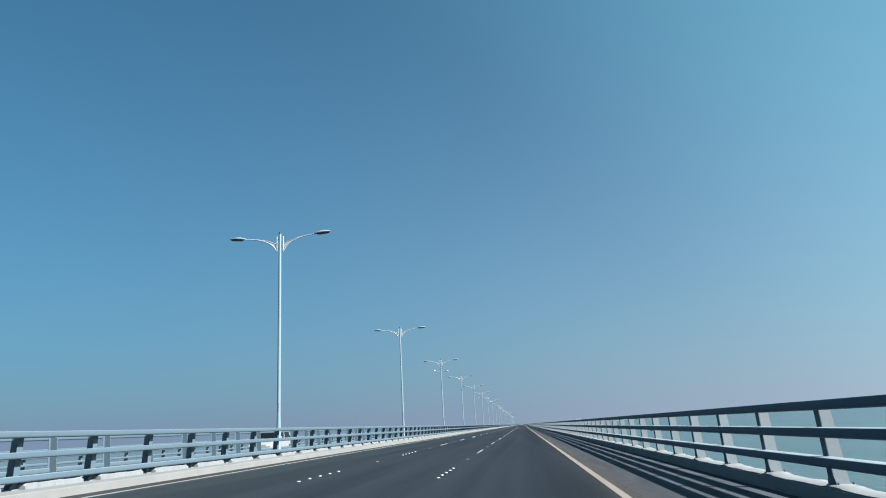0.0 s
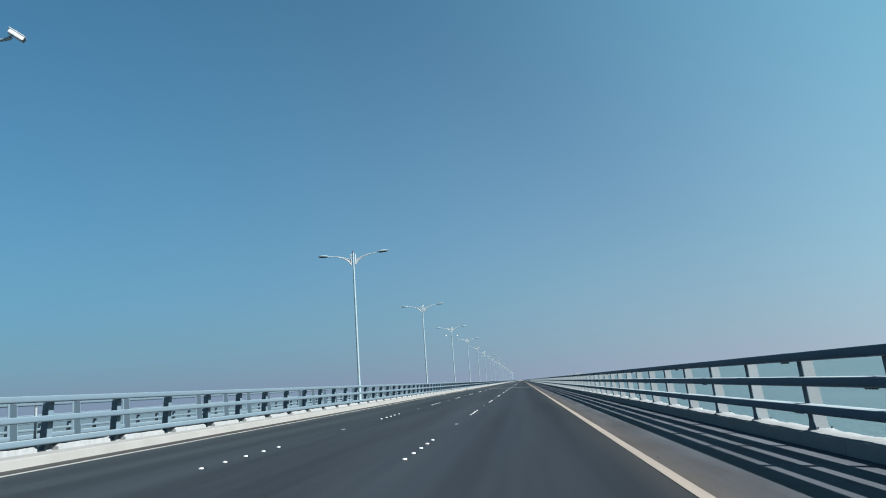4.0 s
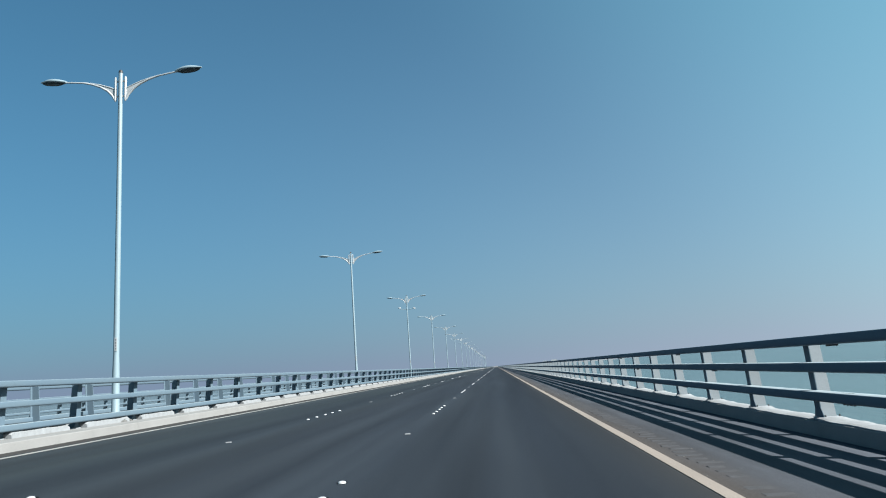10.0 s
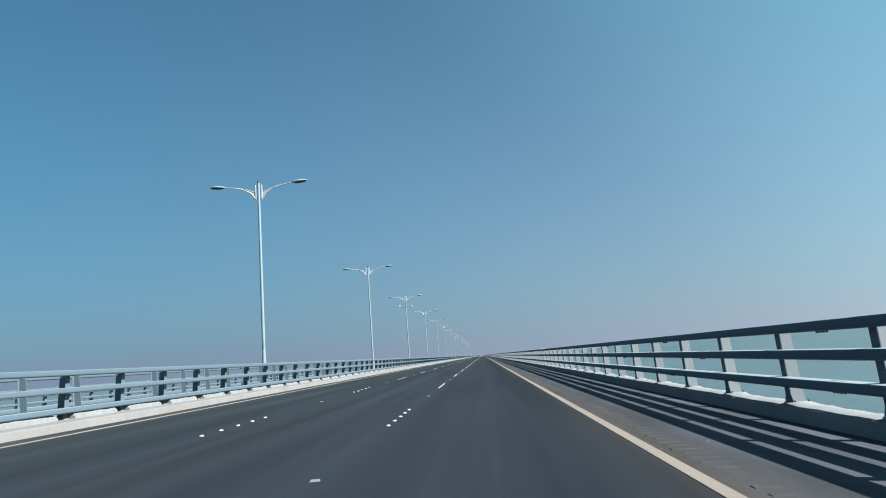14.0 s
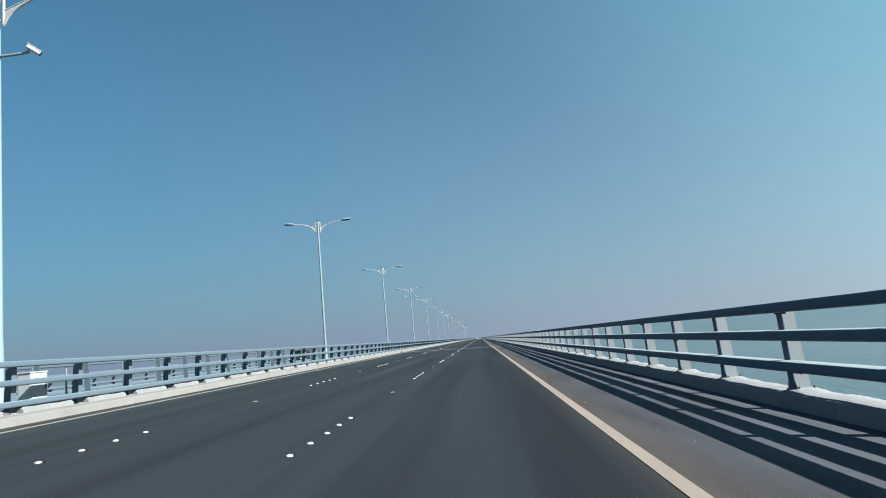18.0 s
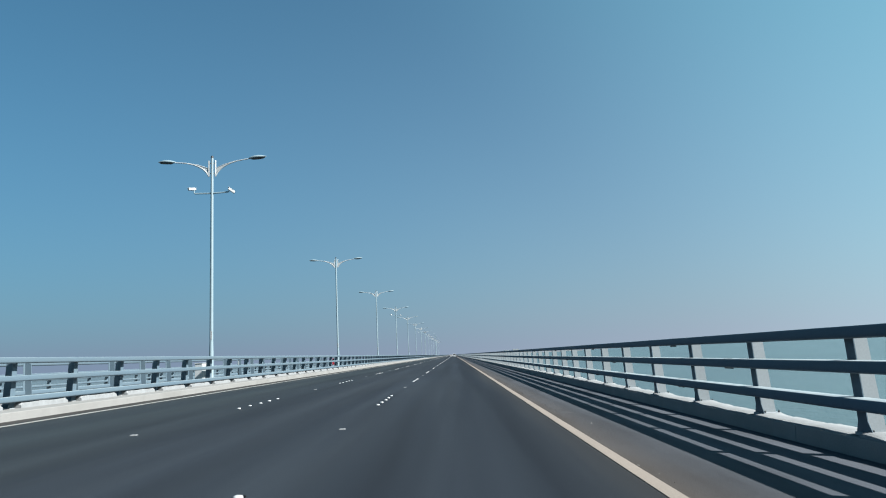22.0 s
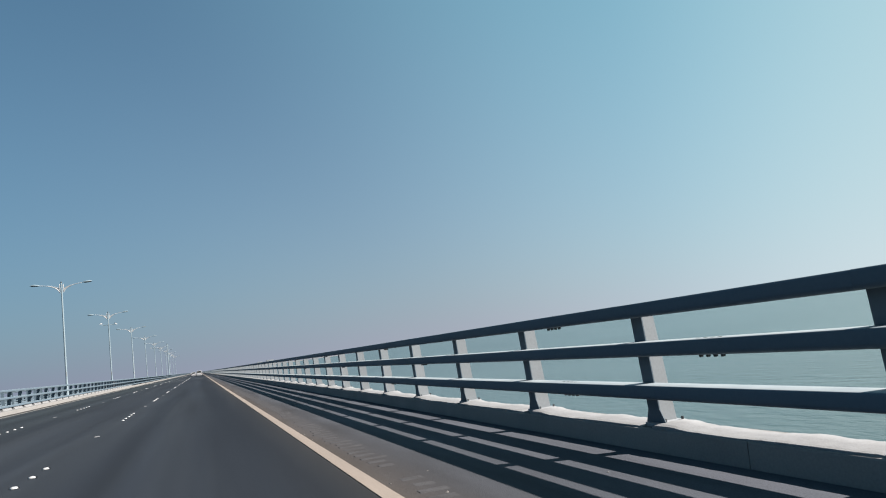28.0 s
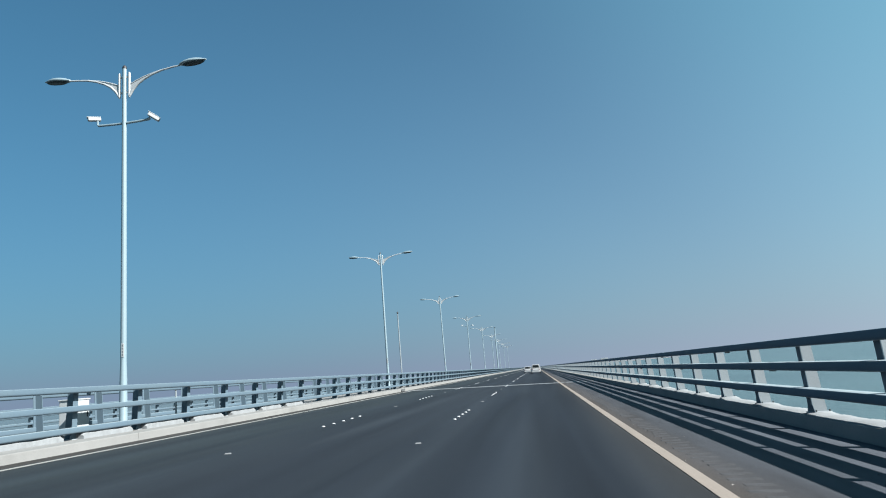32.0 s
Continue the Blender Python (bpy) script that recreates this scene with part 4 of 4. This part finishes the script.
def marker_post():
    """Thin post on a white block beside the camera lamps."""
    m = new("marker_post")
    tagged(m, "thin grey post on a white concrete block on the median", "post", group="marker posts")
    bm = bmesh.new()
    box(bm, -0.13, 0.13, 0.02, 0.42, 0.0, 0.17, 0.012)
    part("block", bm, WHITE_PAINT, m, "white concrete block")
    bm = bmesh.new()
    tube(bm, [(0, 0, 0), (0, 0, 0.5), (0, 0, 1.05)], [0.032, 0.03, 0.03], 8)
    part("pole", bm, DARK_POLE, m, smooth=True)
    bm = bmesh.new()
    tube(bm, [(0, 0, 1.05), (0, 0, 1.08)], [0.036, 0.02], 8)
    part("cap", bm, PRINT_DARK, m, "dark cap")
    return m


def cable_tray():
    """Low covered tray on short feet that leads the cables from cabinet to post."""
    c = new("cable_tray")
    tagged(c, "low white cable tray on short feet on the median", "cable tray", group="cable trays")
    bm = bmesh.new()
    box(bm, -0.08, 0.08, -0.52, 0.52, 0.10, 0.17, 0.008)
    part("cover", bm, WHITE_PAINT, c)
    for y in (-0.40, 0.40):
        bm = bmesh.new()
        box(bm, -0.05, 0.05, y - 0.03, y + 0.03, 0.0, 0.10)
        part("foot", bm, BOLT, c, "dark foot")
    return c


def sand_heap(seed):
    """A small spill of grey sand and rubble at a lamp's foot."""
    rng = random.Random(seed)
    bm = bmesh.new()
    n, m = 7, 20
    sw = [rng.uniform(0, 6.28) for k in range(3)]
    rows = []
    for i in range(n):
        r = i / (n - 1)
        row = []
        for j in range(m):
            a = 2 * math.pi * j / m
            edge = 1 + 0.18 * math.sin(2 * a + sw[0]) + 0.12 * math.sin(5 * a + sw[1])
            z = 0.15 * (1 - r) ** 0.8 * (1 + 0.3 * math.sin(3 * a + sw[2]) * r) + (rng.uniform(-0.015, 0.02) if 0 < i < n - 1 else 0)
            row.append(bm.verts.new((0.20 * r * edge * math.cos(a), 0.50 * r * edge * math.sin(a), max(z, 0.0) if i < n - 1 else -0.01)))
        rows.append(row)
    for p, q in zip(rows, rows[1:]):
        for j in range(m):
            bm.faces.new((p[j], p[(j + 1) % m], q[(j + 1) % m], q[j]))
    bmesh.ops.remove_doubles(bm, verts=bm.verts, dist=1e-4)
    ob = part("sand_heap", bm, RUBBLE)
    return tagged(ob, "small grey heap of sand and rubble at a lamp base", "rubble heap", group="rubble heaps")


cab, mark, tray = cabinet(), marker_post(), cable_tray()
for i in range(2, 24, 3):
    y = LAMP0 + i * SPAN
    cab_at = pose(-14.2, y + (0.35 if i % 2 else -3.35), 0.545)
    mark_at, tray_at = pose(-13.92, y + 1.45, 0.545), pose(-13.85, y + 0.86 if i % 2 else y + 2.6, 0.545)
    if i == 2:
        cab.matrix_basis, mark.matrix_basis, tray.matrix_basis = cab_at, mark_at, tray_at
    else:
        copy_thing(cab, cab_at), copy_thing(mark, mark_at), copy_thing(tray, tray_at)
heaps = [sand_heap(k) for k in range(3)]
for i in range(0, 24):
    at = pose(-13.27 - 0.03 * (i % 3), LAMP0 + i * SPAN - 2.60 + 0.08 * (i * 7 % 5), 0.545, 0, 0, (i * 37) % 25 - 12)
    if i < 3:
        heaps[i].matrix_basis = at
    else:
        copy_thing(heaps[i * 5 % 3], at)


# ---- vehicles ----
def vehicle(paint, label, category, length, width, height, hood, tail_slope, clearance=0.22):
    """A car that faces -y of its own axes towards +y; built from lengthwise profile and cross-sections."""
    car = new("car")
    tagged(car, label, category, group="cars on the bridge")
    L, W, H = length / 2, width / 2, height
    belt = clearance + (H - clearance) * 0.56
    bm = bmesh.new()
    stations = [(-L, 0.72, 0.62), (-L + 0.10, 0.92, 0.86), (-L + 0.5, 1.0, 0.97), (-0.3, 1.0, 1.0), (L - hood, 1.0, 0.99), (L - 0.45, 0.97, 0.86), (L - 0.1, 0.88, 0.70), (L, 0.72, 0.55)]
    rings = []
    for y, w, h in stations:
        top = clearance + (belt - clearance) * h
        ww = W * w
        rings.append([bm.verts.new(p) for p in ((-ww * 0.93, y, clearance), (-ww, y, clearance + 0.18), (-ww, y, top - 0.14), (-ww * 0.92, y, top),
                                                (ww * 0.92, y, top), (ww, y, top - 0.14), (ww, y, clearance + 0.18), (ww * 0.93, y, clearance))])
    for a, b in zip(rings, rings[1:]):
        for j in range(8):
            bm.faces.new((a[j], a[(j + 1) % 8], b[(j + 1) % 8], b[j]))
    bm.faces.new(rings[0][::-1]), bm.faces.new(rings[-1])
    part("body", bm, paint, car, smooth=False)
    # cabin
    bm = bmesh.new()
    y0, y1 = -L + 0.12, L - hood + 0.1
    bot = [(-W * 0.9, y0), (W * 0.9, y0), (W * 0.9, y1), (-W * 0.9, y1)]
    topp = [(-W * 0.72, y0 + tail_slope), (W * 0.72, y0 + tail_slope), (W * 0.72, y1 - 0.75), (-W * 0.72, y1 - 0.75)]
    vb = [bm.verts.new((x, y, belt - 0.03)) for x, y in bot]
    vt = [bm.verts.new((x, y, H)) for x, y in topp]
    for j in range(4):
        bm.faces.new((vb[j], vb[(j + 1) % 4], vt[(j + 1) % 4], vt[j]))
    bm.faces.new(vt), bm.faces.new(vb[::-1])
    bmesh.ops.bevel(bm, geom=list(bm.edges), offset=0.06, segments=2, affect='EDGES', profile=0.6)
    part("cabin", bm, paint, car)

    def pane(name, q, push):
        c = sum((Vector(p) for p in q), Vector()) / 4
        nrm = (Vector(q[1]) - Vector(q[0])).cross(Vector(q[3]) - Vector(q[0])).normalized()
        if nrm.dot(c - Vector((0, 0, belt))) < 0:
            nrm = -nrm
        bm = bmesh.new()
        outer = [bm.verts.new(Vector(p) + nrm * push) for p in q]
        inner = [bm.verts.new(Vector(p) - nrm * 0.03) for p in q]
        bm.faces.new(outer), bm.faces.new(inner[::-1])
        for j in range(4):
            bm.faces.new((outer[j], outer[(j + 1) % 4], inner[(j + 1) % 4], inner[j]))
        part(name, bm, CAR_GLASS, car, "dark tinted glass")

    def mixp(a, b, t):
        return tuple(a[i] + (b[i] - a[i]) * t for i in range(3))
    B = [(*p, belt - 0.03) for p in bot]
    T = [(*p, H) for p in topp]
    def face_quad(i, j, u0, u1, v0, v1):
        lo0, lo1 = mixp(B[i], B[j], u0), mixp(B[i], B[j], u1)
        hi0, hi1 = mixp(T[i], T[j], u0), mixp(T[i], T[j], u1)
        return [mixp(lo0, hi0, v0), mixp(lo1, hi1, v0), mixp(lo1, hi1, v1), mixp(lo0, hi0, v1)]
    pane("rear_window", face_quad(0, 1, 0.08, 0.92, 0.12, 0.86), 0.006)
    pane("windscreen", face_quad(2, 3, 0.06, 0.94, 0.08, 0.90), 0.006)
    for i, j in ((1, 2), (3, 0)):
        pane("side_window", face_quad(i, j, 0.08, 0.47, 0.12, 0.84), 0.006)
        pane("side_window", face_quad(i, j, 0.52, 0.92, 0.12, 0.84), 0.006)
    # wheels
    for sx in (-1, 1):
        for y in (-L + 0.85, L - 0.85):
            bm = bmesh.new()
            r = 0.34
            tube(bm, [(sx * (W - 0.20), y, r), (sx * (W - 0.17), y, r), (sx * (W - 0.02), y, r), (sx * (W + 0.005), y, r)], [r * 0.9, r, r, r * 0.92], 18)
            tyre = part("wheel", bm, RUBBER, car)
            bm = bmesh.new()
            tube(bm, [(sx * (W - 0.01), y, r), (sx * (W + 0.014), y, r)], [r * 0.62, r * 0.55], 14)
            part("rim", bm, RIM, tyre, "alloy rim")
    # lamps, bumpers, plates
    for sx in (-1, 1):
        bm = bmesh.new()
        box(bm, *sorted((sx * W * 0.66, sx * W * 0.86)), -L - 0.012, -L + 0.16, belt - 0.34, belt - 0.18, 0.02)
        part("tail_lamp", bm, TAIL_RED, car, "red tail lamp")
        bm = bmesh.new()
        box(bm, *sorted((sx * W * 0.48, sx * W * 0.86)), L - 0.12, L + 0.004, clearance + 0.36, clearance + 0.50, 0.02)
        part("headlamp", bm, HEAD_CLEAR, car, "clear headlamp")
        bm = bmesh.new()
        box(bm, *sorted((sx * (W + 0.01), sx * (W + 0.19))), L - hood - 0.32, L - hood - 0.20, belt + 0.02, belt + 0.16, 0.03)
        part("door_mirror", bm, paint, car)
    bm = bmesh.new()
    box(bm, -W * 0.9, W * 0.9, -L - 0.03, -L + 0.14, clearance, clearance + 0.24, 0.04)
    part("rear_bumper", bm, PRINT_DARK if category == "van" else paint, car)
    bm = bmesh.new()
    box(bm, -W * 0.85, W * 0.85, L - 0.14, L + 0.02, clearance, clearance + 0.22, 0.04)
    part("front_bumper", bm, paint, car)
    bm = bmesh.new()
    box(bm, -0.24, 0.24, -L - 0.038, -L - 0.02, clearance + 0.26, clearance + 0.37, 0.003)
    part("licence_plate", bm, WHITE_PAINT, car, "blank white licence plate")
    return car


def park(car, x, y, turned=False):
    car.matrix_basis = pose(x, y, road_z(x), 0, math.degrees(math.atan(-SLOPE)) * (1 if x > XM else -1), 180 if turned else 0)


park(vehicle(CAR_WHITE, "white sport utility car driving ahead in the outer lane", "car", 4.7, 1.9, 1.78, 1.25, 0.25), -1.84, 940.5)
park(vehicle(CAR_WHITE, "white saloon car ahead in the middle lane", "car", 4.6, 1.82, 1.48, 1.45, 0.9), -3.75, 963.0)
park(vehicle(CAR_WHITE, "white sport utility car on the oncoming carriageway", "car", 4.8, 1.95, 1.82, 1.3, 0.2), -21.5, 34.5, True)
park(vehicle(CAR_GREY, "tall dark car on the oncoming carriageway", "car", 4.7, 1.9, 1.82, 1.3, 0.3), -21.5, 514.7, True)
park(vehicle(CAR_GREY, "black car leading two others on the oncoming carriageway", "car", 4.7, 1.9, 1.75, 1.3, 0.3), -21.5, 660.6, True)
park(vehicle(CAR_RED, "dark red car on the oncoming carriageway", "car", 4.4, 1.85, 1.62, 1.3, 0.4), -24.6, 672.4, True)
park(vehicle(CAR_WHITE, "white car following a red one on the oncoming carriageway", "car", 4.6, 1.85, 1.7, 1.35, 0.4), -24.6, 677.9, True)


# ---- masts ----
def mast(height, radius, label):
    m = new("mast")
    tagged(m, label, "mast")
    bm = bmesh.new()
    tube(bm, [(0, 0, 0.04), (0, 0, height * 0.5), (0, 0, height)], [radius, radius * 0.9, radius * 0.75], 12)
    part("pole", bm, DARK_POLE, m, smooth=True)
    bm = bmesh.new()
    box(bm, -0.25, 0.25, -0.25, 0.25, 0, 0.05, 0.01)
    part("base_plate", bm, DARK_POLE, m)
    bm = bmesh.new()
    tube(bm, [(0, 0, height), (0, 0, height + 0.1), (0, 0, height + 0.22)], [radius * 1.4, radius * 1.5, radius * 0.3], 10)
    part("cap", bm, PRINT_DARK, m, "dark cap")
    return m


mast(7.6, 0.07, "thin dark grey mast on the median behind the lamps").matrix_basis = pose(-15.65, 868.0, 0.545)
tall = mast(15.6, 0.22, "tall pale mast on the median far down the bridge")
for c in tall.children:
    if c.name.startswith("pole"):
        c.data.materials[0] = POLE_STEEL
tall.matrix_basis = pose(-14.9, 1040.0, 0.545)


# ---- far shore ----
def far_building(x, y, w, d, h, storeys):
    b = new("building")
    tagged(b, "pale distant building on the hazy far shore", "building", group="far shore")
    bm = bmesh.new()
    box(bm, -w / 2, w / 2, -d / 2, d / 2, 0, h)
    part("wall", bm, FAR_WALL, b)
    bm = bmesh.new()
    box(bm, -w / 2 - 0.5, w / 2 + 0.5, -d / 2 - 0.5, d / 2 + 0.5, h, h + 1.2)
    part("roof", bm, FAR_WALL, b)
    for s in range(storeys):
        bm = bmesh.new()
        z = (s + 0.35) * h / storeys
        box(bm, -w / 2 * 0.9, w / 2 * 0.9, -d / 2 - 0.2, -d / 2 + 0.2, z, z + h / storeys * 0.45)
        part("window", bm, FAR_WINDOW, b)
    b.location = (x, y, -9)
    return b


for x, w, h, st in ((287, 26, 20, 4), (338, 34, 24, 5), (402, 18, 16, 3), (620, 30, 21, 4)):
    far_building(x, 4300, w, 20, h, st)
bm = bmesh.new()
box(bm, 180, 700, 4290, 4420, -9.5, -6.5, 0.8)
tagged(part("ground", bm, DECK_CONCRETE), "low hazy strip of far shore at the horizon", "shore", kind="structure")
